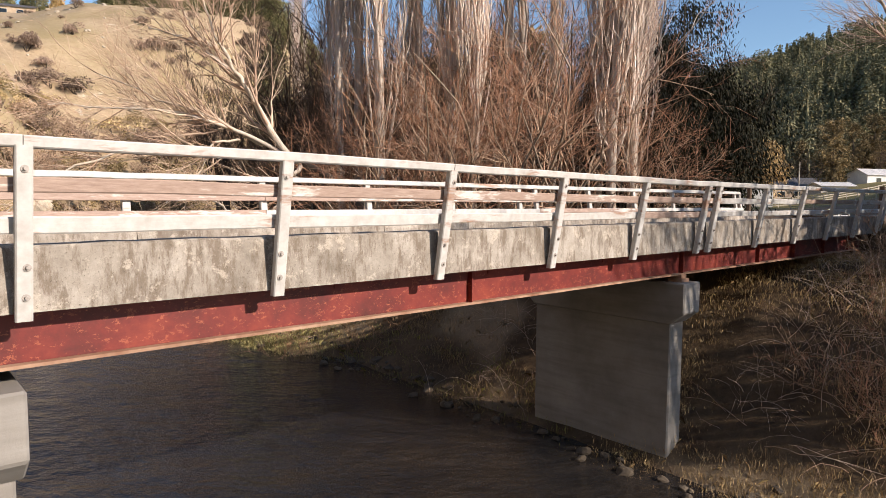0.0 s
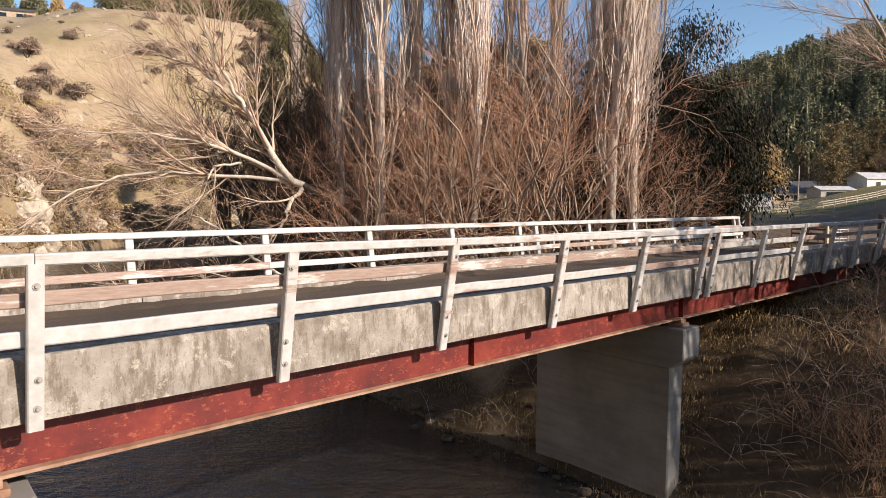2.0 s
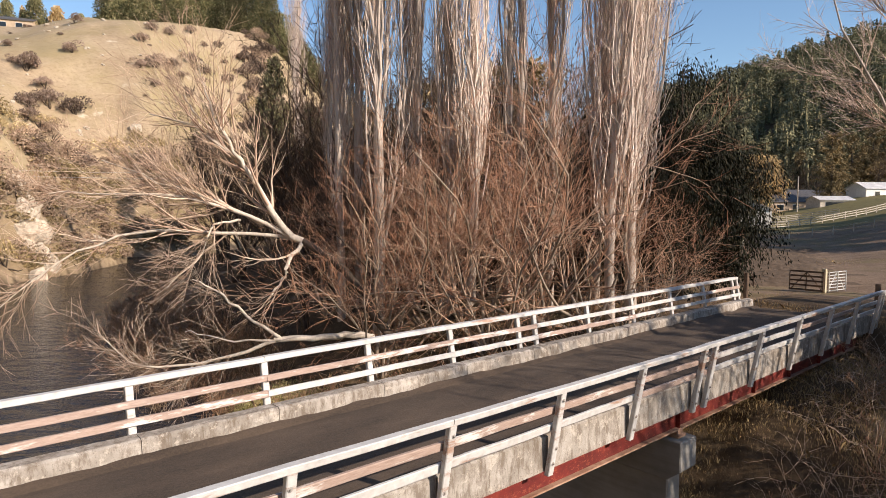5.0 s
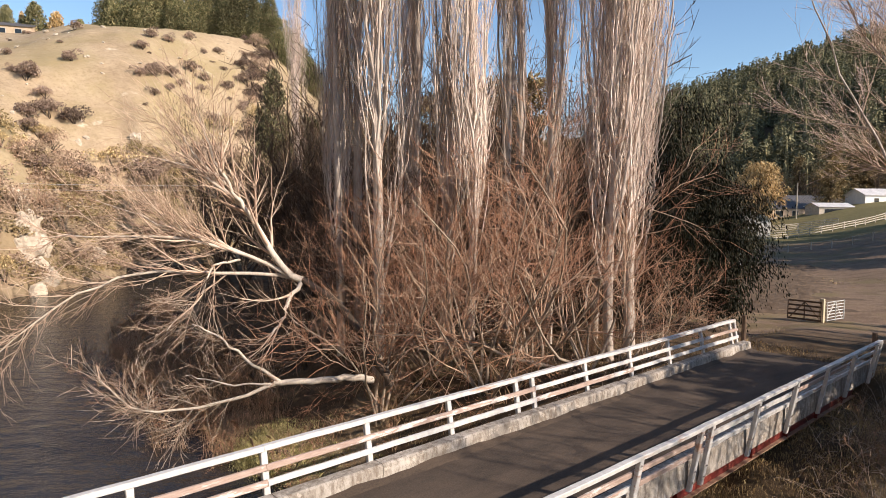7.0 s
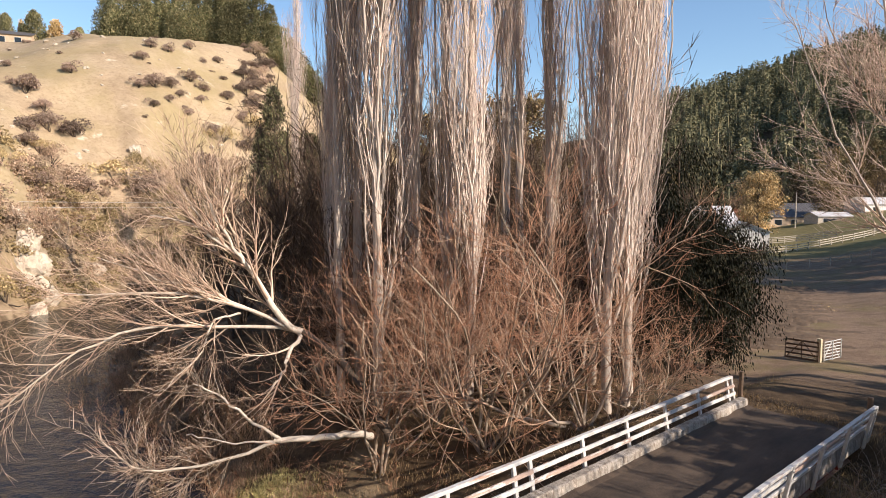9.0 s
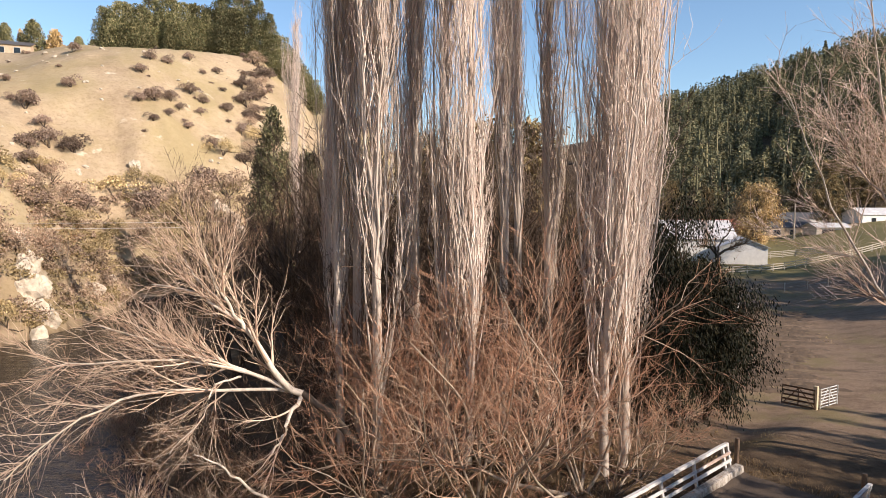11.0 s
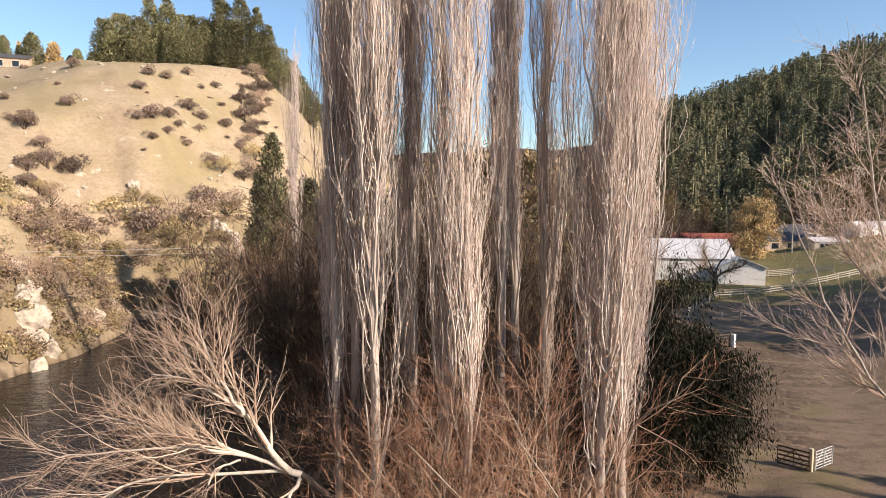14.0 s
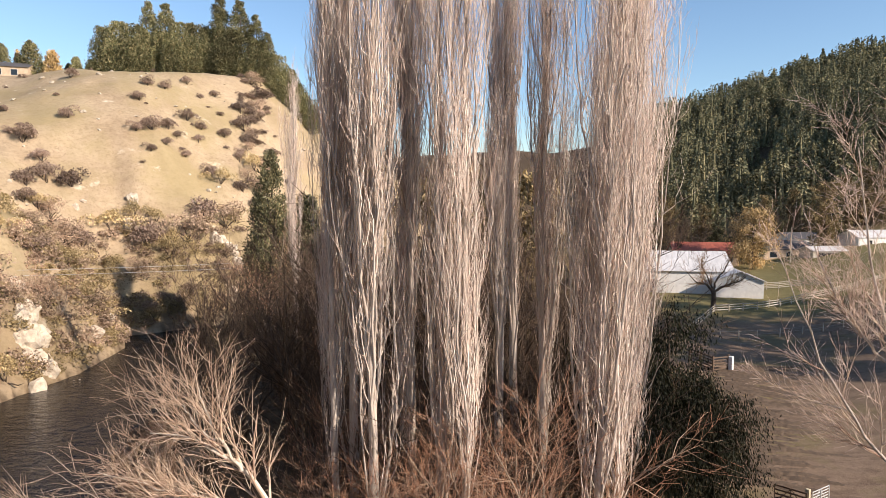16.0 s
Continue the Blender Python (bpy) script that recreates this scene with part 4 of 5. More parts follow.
def leafy_tree(name, g, H, R, n, mat, label, at, group="", tiers=True, trunks=1, droop=0.3, size=0.16, low=0.15, category="tree", limbs=70):
    """A crown of many small sprays on limbs that leave the trunk all the way up."""
    base = np.column_stack([g.normal(size=(trunks, 2)) * (0.9 if trunks > 1 else 0), np.full(trunks, -0.3)])
    tr, rr = grow(g, base, np.tile([[0.0, 0, 1]], (trunks, 1)), np.full(trunks, H) * g.uniform(0.85, 1.0, trunks), np.full(trunks, H * 0.016 + 0.03), 10, 0.2, 0.02, 0.1)
    p, d, r, t, _ = sprout(g, tr, rr, limbs, low, 0.99, 75)
    shape = (1.05 - t) if tiers else np.sqrt(np.clip(1 - (2 * (t - low) / (1 - low) - 0.9) ** 2 * 0.8, 0.05, 1))
    L = R * shape * g.uniform(0.55, 1.15, limbs)
    a1, b1 = grow(g, p, d, np.maximum(L, 0.25), np.clip(r * 0.4, 0.012, 0.08), 7, -0.06 * droop, 0.10, 0.2)
    pc, dc, _, tt, w = sprout(g, a1, b1, n, 0.12, 1.0, 50)
    out = 0.16 * L[w][:, None]
    c = pc + dc * out * g.uniform(0, 1, n)[:, None] + g.normal(size=(n, 3)) * (0.05 * R)
    c[:, 2] -= droop * g.uniform(0, 1, n) ** 2 * 1.2
    along = dc + np.array([0, 0, -droop * 1.6])
    t_ = thing(name, at, label, category, group)
    child("trunk", mesh_np("trunk", *join([tubes(tr, rr, 7), tubes(a1[:, ::2], b1[:, ::2], 3)]), DARK_BARK, True), t_)
    child("crown", mesh_np("crown", *leaf_quads(g, c, size, along, 0.27), mat), t_)
    return t_


# dark evergreens beside the bridge end
g = np.random.default_rng(21)
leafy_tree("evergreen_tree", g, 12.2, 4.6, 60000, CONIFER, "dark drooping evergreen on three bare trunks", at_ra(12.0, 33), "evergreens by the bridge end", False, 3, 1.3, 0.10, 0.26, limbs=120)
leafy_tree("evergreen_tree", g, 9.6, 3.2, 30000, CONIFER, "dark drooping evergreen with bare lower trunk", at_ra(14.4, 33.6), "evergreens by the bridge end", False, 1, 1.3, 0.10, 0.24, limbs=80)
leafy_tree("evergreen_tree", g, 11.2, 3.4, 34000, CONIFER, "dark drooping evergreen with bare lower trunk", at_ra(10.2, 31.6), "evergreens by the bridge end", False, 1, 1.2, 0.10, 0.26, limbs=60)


def cypress(name, seed, H, R, n, mat, label, at, group="", sharp=0.75, size=0.4, low=0.03, ragged=0.35, category="tree"):
    """A full conifer: sprays that cover a lumpy tapering crown, over a trunk."""
    g = np.random.default_rng(seed)
    k = 96
    lt = g.uniform(low, 0.97, k)
    lz = g.uniform(0, 6.283, k)
    rad = R * np.clip(1.03 - lt, 0.02, 1) ** sharp * np.clip(lt / 0.12, 0.55, 1)
    lobes = np.column_stack([rad * 0.6 * np.cos(lz), rad * 0.6 * np.sin(lz), H * lt])
    w = g.choice(k, n, p=(rad + 0.3) / (rad + 0.3).sum())
    d = unit(g.normal(size=(n, 3)) + np.array([0, 0, 0.35]))
    spread = (0.36 * rad + 0.25)[w][:, None]
    c = lobes[w] + d * spread * g.uniform(1 - ragged * 1.6, 1 + ragged * 0.4, n)[:, None] * np.array([1, 1, 1.45])
    c[:, 2] = np.clip(c[:, 2], 0.1, H * 1.02)
    t_ = thing(name, at, label, category, group)
    tr, rr = grow(g, np.array([[0, 0, -0.4]]), np.array([[0.0, 0, 1]]), np.array([H]), np.array([H * 0.017 + 0.05]), 8, 0.2, 0.015, 0.08)
    child("trunk", mesh_np("trunk", *tubes(tr, rr, 7), DARK_BARK, True), t_)
    child("crown", mesh_np("crown", *leaf_quads(g, c, size, d + np.array([0, 0, 0.5]), 0.42), mat), t_)
    return t_


# tall ragged conifers by the far bend
cypress("tall_conifer", 31, 27.0, 5.2, 30000, PINE, "tall ragged dark conifer by the river bend", at_ra(-22.3, 86), "conifers by the river bend", 0.7, 0.2, 0.05, 0.5)
cypress("tall_conifer", 32, 19.0, 4.6, 18000, PINE, "dark conifer by the river bend", at_ra(-18.0, 89), "conifers by the river bend", 0.6, 0.22, 0.04, 0.5)
cypress("tall_conifer", 33, 15.0, 4.4, 14000, PINE, "dark conifer by the river bend", at_ra(-24.0, 93), "conifers by the river bend", 0.6, 0.22, 0.04, 0.5)

# trees on the crest of the grass hill
CREST = [cypress("pine_tree", 51, 22.0, 4.9, 15000, CREST_PINE, "tall full dark green conifer on the hill crest", at_ra(-80.0, 182), "trees on the hill crest", 0.62, 0.25),
         cypress("pine_tree", 52, 15.0, 6.0, 15000, CREST_PINE, "broad dark green conifer on the hill crest", at_ra(-91.0, 180), "trees on the hill crest", 0.38, 0.25),
         cypress("pine_tree", 53, 9.0, 3.3, 6000, CREST_PINE, "small dark conifer on the hill crest", at_ra(-114, 172), "trees on the hill crest", 0.6, 0.22)]
for k, r, a, sc in [(1, -87, 180, 1.08), (1, -83, 179, 0.98), (0, -75.2, 182, 1.0), (1, -70.5, 181, 0.98), (1, -67, 182, 0.98), (0, -60.8, 183, 1.03), (0, -54.8, 182, 0.95), (0, -50.5, 182, 0.82), (1, -64, 184, 0.9), (1, -57.5, 181, 0.85),
                    (0, -47.0, 181, 0.68), (1, -44.2, 181, 0.80), (1, -41.5, 181, 0.72), (1, -38.5, 180, 0.66), (1, -35.5, 180, 0.62), (2, -106.5, 172, 1.08), (2, -97, 176, 0.75), (2, -110, 173, 0.62), (2, -94, 178, 0.7), (2, -100, 178, 0.6), (1, -78, 184, 0.9)]:
    c = copy_thing(CREST[k], pose(*at_ra(r, a, 0.4), 0, 0, rg.uniform(0, 360)))
    c.scale = (sc * rg.uniform(1.05, 1.25),) * 2 + (sc * rg.uniform(0.96, 1.04),)
cypress("golden_tree", 54, 7.5, 2.9, 2000, GOLD, "golden autumn tree on the hill crest", at_ra(-101.5, 173), "golden trees on the hill crest", 0.5, 0.36)
cypress("golden_tree", 55, 8.0, 1.3, 900, GOLD, "slim golden tree beside the hilltop house", at_ra(-111.8, 175), "golden trees on the hill crest", 0.4, 0.32)


def bush(seed, R, n, mat, label, at, group, size=0.1):
    g = np.random.default_rng(seed)
    k = 6
    lobes = np.column_stack([g.normal(size=(k, 2)) * 0.34 * R, g.uniform(0.15, 0.85, k) * R])
    d = unit(g.normal(size=(n, 3)))
    d[:, 2] = np.abs(d[:, 2]) * 1.0
    c = lobes[g.integers(0, k, n)] + d * R * g.uniform(0.40, 0.62, n)[:, None]
    t = thing("hill_bush", at, label, "bush", group)
    m = 5
    a0, b0 = grow(g, np.zeros((m, 3)), unit(g.normal(size=(m, 3)) + np.array([0, 0, 1.4])), np.full(m, R * 0.9), np.full(m, 0.05 * R), 4, 0.05, 0.15)
    child("stem", mesh_np("stem", *tubes(a0, b0, 3), DARK_BARK), t)
    child("foliage", mesh_np("foliage", *leaf_quads(g, c, size, None, 0.6), mat), t)
    return t


BUSH = [bush(1, 1.9, 1300, SCRUB, "brown leafless scrub bush on the dry hillside", at_ra(-63, 142), "hillside scrub"),
        bush(2, 1.7, 1300, SCRUB, "rounded brown bush on the dry hillside", at_ra(-80, 143), "hillside scrub"),
        bush(3, 2.0, 1300, BROOM, "olive green scrub bush on the river scarp", at_ra(-62, 100), "scarp scrub"),
        bush(4, 2.3, 1300, SCARP, "reddish brown scrub on the river scarp", at_ra(-60, 95), "scarp scrub")]
# (right, ahead, radius) of the bushes on the open grass, then of those above the scarp
HILL = [(-68.5, 121.3, 1.5), (-61.2, 134.0, 1.4), (-60.2, 144.1, 1.5), (-58.2, 151.7, 1.4), (-55.5, 126.8, 2.3), (-54.3, 130.9, 1.6), (-57.6, 124.2, 1.3), (-53.2, 138.1, 1.7), (-50.4, 137.9, 1.4), (-49.3, 133.9, 1.2), (-49.8, 128.1, 1.2), (-52.3, 125.1, 1.1), (-53.9, 121.9, 1.2),
        (-52.3, 130.6, 1.1), (-54.4, 149.2, 0.9), (-52.7, 154.5, 1.3), (-49.3, 147.6, 0.9), (-46.8, 154.2, 1.9), (-46.2, 140.9, 1.7), (-44.2, 148.2, 2.4), (-44.6, 155.5, 1.9), (-45.1, 166.5, 2.4), (-42.5, 145.2, 2.1), (-71.0, 111.5, 2.3), (-73.8, 112.0, 1.1), (-66.7, 109.6, 1.6)]
ABOVE = [(-65.5, 103.3, 2.3), (-64.9, 107.4, 2.2), (-61.5, 109.1, 2.2), (-63.2, 98.6, 1.6), (-61.6, 100.6, 1.2), (-80.4, 120.7, 1.0), (-45.4, 128.6, 1.8), (-42.7, 117.3, 3.0), (-42.9, 127.7, 1.8), (-55.0, 84.0, 1.2), (-53.8, 85.8, 1.9),
         (-53.8, 107.0, 2.6), (-57.9, 99.8, 2.0), (-48.8, 108.2, 3.0), (-48.7, 111.5, 1.6), (-43.3, 112.3, 2.7), (-56.4, 102.0, 2.1), (-45.3, 108.4, 2.4), (-39.4, 119.9, 2.4), (-39.5, 131.0, 2.1), (-39.2, 138.4, 2.2)]
for i, (r, a, size) in enumerate(HILL + ABOVE):
    f = size / 1.5
    copies(BUSH[i % 2] if i < len(HILL) + 7 else BUSH[(0, 2, 3)[i % 3]], [at_ra(r, a, 0.25)], rg, 0.9 * f, 1.1 * f, 6)
gg = np.random.default_rng(77)
n = 0
while n < 34:                         # small ones between them
    r, a = gg.uniform(-110, -36), gg.uniform(95, 172)
    x, y = W(r, a)
    df = side(np.array([[x, y]]), FAR_BANK)[0]
    if not 16 < df < 80 or float(fbm(np.array([[x, y]]), 30, 6)[0]) < -0.05 + 0.2 * (df > 50):
        continue
    copies(BUSH[n % 2], [at_ra(r, a, 0.25)], rg, 0.25, 0.55, 6)
    n += 1
for i in range(46):                   # brown brush where the slope breaks off above the bend
    a = gg.uniform(122, 172)
    copies(BUSH[(0, 1, 3)[i % 3]], [at_ra(-0.285 * a + gg.normal() * 2.6 + 1.2, a, 0.25)], rg, 0.5, 1.2, 6)
n = 0
while n < 50:                        # dense on the scarp
    r, a = gg.uniform(-110, 0), gg.uniform(58, 150)
    x, y = W(r, a)
    df = side(np.array([[x, y]]), FAR_BANK)[0]
    if not 1.0 < df < 15 or gg.uniform() < (df - 6) / 12:
        continue
    copies(BUSH[2 + n % 2], [at_ra(r, a, 0.3)], rg, 0.6, 1.4, 8)
    n += 1


def forest():
    """Pines of the wooded hill, too many to count."""
    g = np.random.default_rng(8)
    r, a = g.uniform(20, 330, 2900), g.uniform(180, 400, 2900)
    q = r / a
    keep = (q > 0.26) & (q < 0.74)
    r, a = r[keep], a[keep]
    P = np.stack([r * math.cos(YAW) - a * math.sin(YAW), r * math.sin(YAW) + a * math.cos(YAW)], 1)
    z = height(P)[0]
    clear = (a > 205) | (g.uniform(size=len(a)) < 0.5)
    P, z, a = P[clear], z[clear], a[clear]
    n, m = len(P), 290
    H = g.uniform(7, 18, n) * np.where(a < 215, 0.8, 1.0)
    fat = np.where(g.uniform(size=n) < 0.4, 0.33, 0.24)
    bend = np.where(fat > 0.25, 0.5, 1.0)[:, None]
    t = g.uniform(0.02, 1, (n, m)) ** 1.2
    rad = (fat * H)[:, None] * (1.03 - t) ** bend * g.uniform(0.55, 1.1, (n, m))
    th = g.uniform(0, 2 * np.pi, (n, m))
    c = np.stack([P[:, :1] + rad * np.cos(th), P[:, 1:] + rad * np.sin(th), z[:, None] + H[:, None] * t], -1).reshape(-1, 3)
    lie = np.stack([np.cos(th), np.sin(th), -0.5 + 0 * th], -1).reshape(-1, 3)
    sets = [leaf_quads(g, c, 0.5, lie, 0.5)]
    core = np.stack([np.column_stack([P, z + H * f]) for f in (0.0, 0.5, 0.97)], 1)
    sets.append(tubes(core, 0.06 * H[:, None] * np.array([1.0, 0.5, 0.03])[None], 6))
    me = mesh_np("forest", *join(sets), FOREST)
    tagged(new("pine_forest", me), "dark green pine forest covering the distant hill", "forest", kind="stuff")
    return n


forest()

# lighter trees at the foot of the wooded hill
leafy_tree("golden_willow", g, 15, 5.5, 9000, GOLD, "golden willow behind the yard", at_ra(69, 140), "", False, 1, 0.9, 0.26, 0.1, limbs=90)
MIDT = leafy_tree("gum_tree", g, 17, 4.6, 8000, OLIVE, "olive green tree behind the houses; copies out of view give shade", at_ra(92, 152), "trees behind the houses", False, 1, 0.3, 0.3, 0.1, limbs=90)
MIDP = leafy_tree("pine_tree", g, 14, 4.0, 6000, PINE, "dark green conifer behind the houses; copies out of view give shade", at_ra(74, 150), "trees behind the houses", True, 1, 0.3, 0.3, 0.05, limbs=80)
for r, a, s in [(78, 178, 0.8), (104, 168, 0.9), (112, 176, 0.9), (66, 186, 0.8), (90, 190, 0.9), (120, 180, 0.95), (98, 182, 0.8)]:
    copies(MIDT if rg.random() < 0.5 else MIDP, [at_ra(r, a)], rg, s * 0.9, s * 1.1)
for i in range(16):
    q = 0.34 + 0.024 * i
    a = rg.uniform(172, 192)
    if i % 3 == 2:
        copies(BT[1], [at_ra(q * a, a)], rg, 0.7, 1.0)
    else:
        copies(MIDT if i % 2 else MIDP, [at_ra(q * a, a)], rg, 0.6, 1.0)
for r, a in [(56, 150), (62, 165), (70, 172), (84, 170), (48, 160), (101, 175)]:
    copies(BT[0], [at_ra(r, a)], rg, 0.7, 1.0)

# trees added out of view on the sunny near bank and slope, to cast shade
for x, y in [(23, -17), (26.5, -15), (31, -16.5), (24, -6.5), (30, -5.5), (34, -3.5), (39, -5), (46, -6), (25, -8.5), (29, -13), (33, -9), (38, -12), (25.5, -3.5), (43, -9), (27.5, -4.5)]:
    copies(MIDP, [(x, y, ground_z(x, y) - 0.2)], rg, 0.75, 1.0)
for x, y in [(19, -9), (24, -13), (31, -7), (36, -6), (18.5, -4)]:
    copies(BT[0], [(x, y, ground_z(x, y) - 0.2)], rg, 0.8, 1.1)
for r, a in [(60, 60), (63, 64), (66, 68), (70, 72), (74, 77), (79, 84), (57, 55)]:
    copies(MIDT, [at_ra(r, a)], rg, 0.95, 1.25)
# dark backing added between and behind the poplars, shade put into its twig colour
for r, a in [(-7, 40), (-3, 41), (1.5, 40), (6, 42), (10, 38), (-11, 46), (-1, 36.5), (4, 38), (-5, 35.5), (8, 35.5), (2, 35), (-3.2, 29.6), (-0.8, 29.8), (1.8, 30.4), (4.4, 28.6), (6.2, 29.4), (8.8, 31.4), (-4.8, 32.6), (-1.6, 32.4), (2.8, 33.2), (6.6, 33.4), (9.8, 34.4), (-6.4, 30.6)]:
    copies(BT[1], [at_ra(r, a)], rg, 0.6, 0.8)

# tall trees far behind the poplars, and a pale snag by the bend
for r, a in [(3, 76), (6.5, 86), (-2, 82), (9.5, 72), (13, 92), (0, 96), (5, 100), (10, 104)]:
    copies(MIDP if rg.random() < 0.5 else MIDT, [at_ra(r, a)], rg, 1.1, 1.4)
copies(first[1], [at_ra(-21.0, 80.0)], rg, 1.3, 1.4)


def scarp_scrub(name, mat, seed, n, label):
    """Low scrub that covers the river scarp."""
    g = np.random.default_rng(seed)
    r, a = g.uniform(-125, 10, 9000), g.uniform(56, 150, 9000)
    P = np.stack([r * math.cos(YAW) - a * math.sin(YAW), r * math.sin(YAW) + a * math.cos(YAW)], 1)
    df = side(P, FAR_BANK)
    ok = (df > 0.6) & (df < 17) & (fbm(P, 9, seed) > -0.15 + 0.8 * (df - 6) / 12)
    P = P[ok][:n]
    z = height(P)[0]
    m = 190
    R = g.uniform(0.7, 2.3, len(P))
    d = unit(g.normal(size=(len(P), m, 3)))
    d[..., 2] = np.abs(d[..., 2])
    c = np.column_stack([P, z])[:, None, :] + d * (R[:, None] * g.uniform(0.5, 1.0, (len(P), m)))[..., None] * np.array([1, 1, 0.9])
    me = mesh_np(name, *leaf_quads(g, c.reshape(-1, 3), 0.17, None, 0.5), mat)
    tagged(new(name, me), label, "scrub", kind="stuff")


scarp_scrub("scarp_scrub", SCARP, 41, 330, "brown leafless scrub covering the river scarp")
scarp_scrub("scarp_broom", BROOM, 42, 270, "olive and tan broom scrub covering the river scarp")

# ---- yard: sheds, houses, fences, gates ----
WHITE_WALL = material("white_wall", plain((0.72, 0.70, 0.66), 0.8, 0, 0.12, 1.5))
IRON = material("galvanised_iron", plain((0.60, 0.58, 0.56), 0.5, 0.0, 0.2, 0.8))
RED_ROOF = material("rusty_red_roof", plain((0.36, 0.10, 0.06), 0.7, 0, 0.3, 1.0))
DARK_ROOF = material("dark_roof", plain((0.09, 0.085, 0.085), 0.7, 0, 0.3, 1.5))
FENCE = material("grey_fence_timber", plain((0.46, 0.40, 0.32), 0.85, 0, 0.35, 3.0))
DARK_TIMBER = material("dark_timber", plain((0.13, 0.085, 0.055), 0.85, 0, 0.35, 4.0))
YELLOW_POST = material("pale_post", plain((0.50, 0.43, 0.29), 0.8, 0, 0.2, 4.0))
TUBE = material("white_tube", plain((0.50, 0.49, 0.46), 0.5, 0, 0.1, 4.0))
TAN_WALL = material("tan_wall", plain((0.48, 0.36, 0.25), 0.85, 0, 0.2, 1.5))


def m_glass(nt, b):
    b.inputs["Base Color"].default_value = (0.02, 0.025, 0.03, 1)
    b.inputs["Roughness"].default_value = 0.08


GLASS = material("dark_window_glass", m_glass)


def obox(bm, c, size, yaw=0.0, bev=0.0):
    m = Matrix.Translation(c) @ Matrix.Rotation(yaw, 4, "Z")
    n0 = len(bm.verts)
    box(bm, [-s / 2 for s in size], [s / 2 for s in size], bev)
    bm.verts.ensure_lookup_table()
    for v in list(bm.verts)[n0:]:
        v.co = m @ v.co
    return bm


def building(name, r, a, L, Wd, eave, rise, yaw, wall_mat, roof_mat, label, category, wins=()):
    """A gabled building, long side along its own x; wins: (x, z, width, height) on the long front."""
    x, y = W(r, a)
    z = min(ground_z(x + dx, y + dy) for dx in (-4, 4) for dy in (-4, 4))
    t = thing(name, (x, y, z), label, category)
    t.rotation_euler = (0, 0, YAW + radians(yaw))
    h = Wd / 2
    bm = bmesh.new()
    prism(bm, [(-h, -0.8), (h, -0.8), (h, eave), (0, eave + rise), (-h, eave)], -L / 2, L / 2)
    part("wall", bm, wall_mat, t)
    for s in (-1, 1):
        bm = bmesh.new()
        k = rise / h
        o = 0.35
        prism(bm, [(0, eave + rise + 0.01), (s * (h + o), eave - k * o + 0.01), (s * (h + o), eave - k * o + 0.09), (0, eave + rise + 0.09)], -L / 2 - 0.3, L / 2 + 0.3)
        roof = part("roof", bm, roof_mat, t)
        n = int(L / 0.8)
        for i in range(n):            # seams of the roofing sheets
            bm = bmesh.new()
            xx = -L / 2 + (i + 0.5) * L / n
            prism(bm, [(0, eave + rise + 0.088), (s * (h + o), eave - k * o + 0.088), (s * (h + o), eave - k * o + 0.125), (0, eave + rise + 0.125)], xx - 0.03, xx + 0.03)
            part("roof_seam", bm, roof_mat, roof)
    for wx, wz, ww, wh in wins:
        bm = bmesh.new()
        box(bm, (wx - ww / 2 - 0.07, -h - 0.05, wz - 0.07), (wx + ww / 2 + 0.07, -h + 0.02, wz + wh + 0.07))
        wo = part("window", bm, TUBE, t)
        bm = bmesh.new()
        box(bm, (wx - ww / 2, -h - 0.065, wz), (wx + ww / 2, -h - 0.045, wz + wh))
        part("pane", bm, GLASS, wo)
    return t


building("barn", 41, 115, 20, 11, 4.0, 2.8, -8, WHITE_WALL, IRON, "long barn with a pale iron roof", "barn", [(-4, 0.2, 2.4, 2.2)])
building("shed", 50.5, 108, 6.2, 7.5, 2.9, 1.5, 78, WHITE_WALL, IRON, "small white gabled shed beside the barn", "shed")
building("house", 62, 150, 14, 9, 2.8, 2.2, -10, TAN_WALL, RED_ROOF, "tan house with a rusty red roof", "house", [(-4, 0.9, 1.6, 1.2), (1, 0.9, 1.6, 1.2), (5, 0.9, 1.2, 1.2)])
building("house", 84, 158, 13, 9, 2.8, 1.8, 6, TAN_WALL, DARK_ROOF, "low house with a dark roof and wide windows", "house", [(-4, 0.8, 1.8, 1.3), (0, 0.8, 1.4, 1.3), (4, 0.2, 1.0, 2.0)])
building("house", 97, 169, 14, 8, 3.0, 1.4, 4, WHITE_WALL, DARK_ROOF, "white house with a low dark roof", "house", [(-5, 0.9, 1.6, 1.2), (-1, 0.9, 2.2, 1.2), (3, 0.3, 1.0, 2.0), (5.4, 0.9, 1.2, 1.2)])
building("shed", 102, 152, 10, 6, 2.4, 1.4, 10, WHITE_WALL, IRON, "pale iron shed at the top of the slope", "shed", [(-2, 0.6, 1.2, 1.0)])
# closed walls; the wide dark pane stands for the shade inside an open front
building("open_shed", 88, 146, 8, 5, 2.2, 0.8, 4, FENCE, IRON, "timber shed in the yard, a dark pane as its open front", "shed", [(0, 0.0, 5.5, 1.7)])
building("house", -113, 168, 16, 9, 2.9, 1.6, 20, TAN_WALL, DARK_ROOF, "low house with a dark roof on the hill crest", "house", [(-4, 0.8, 2.4, 1.4), (1, 0.8, 2.4, 1.4), (5, 0.8, 1.4, 1.4)])


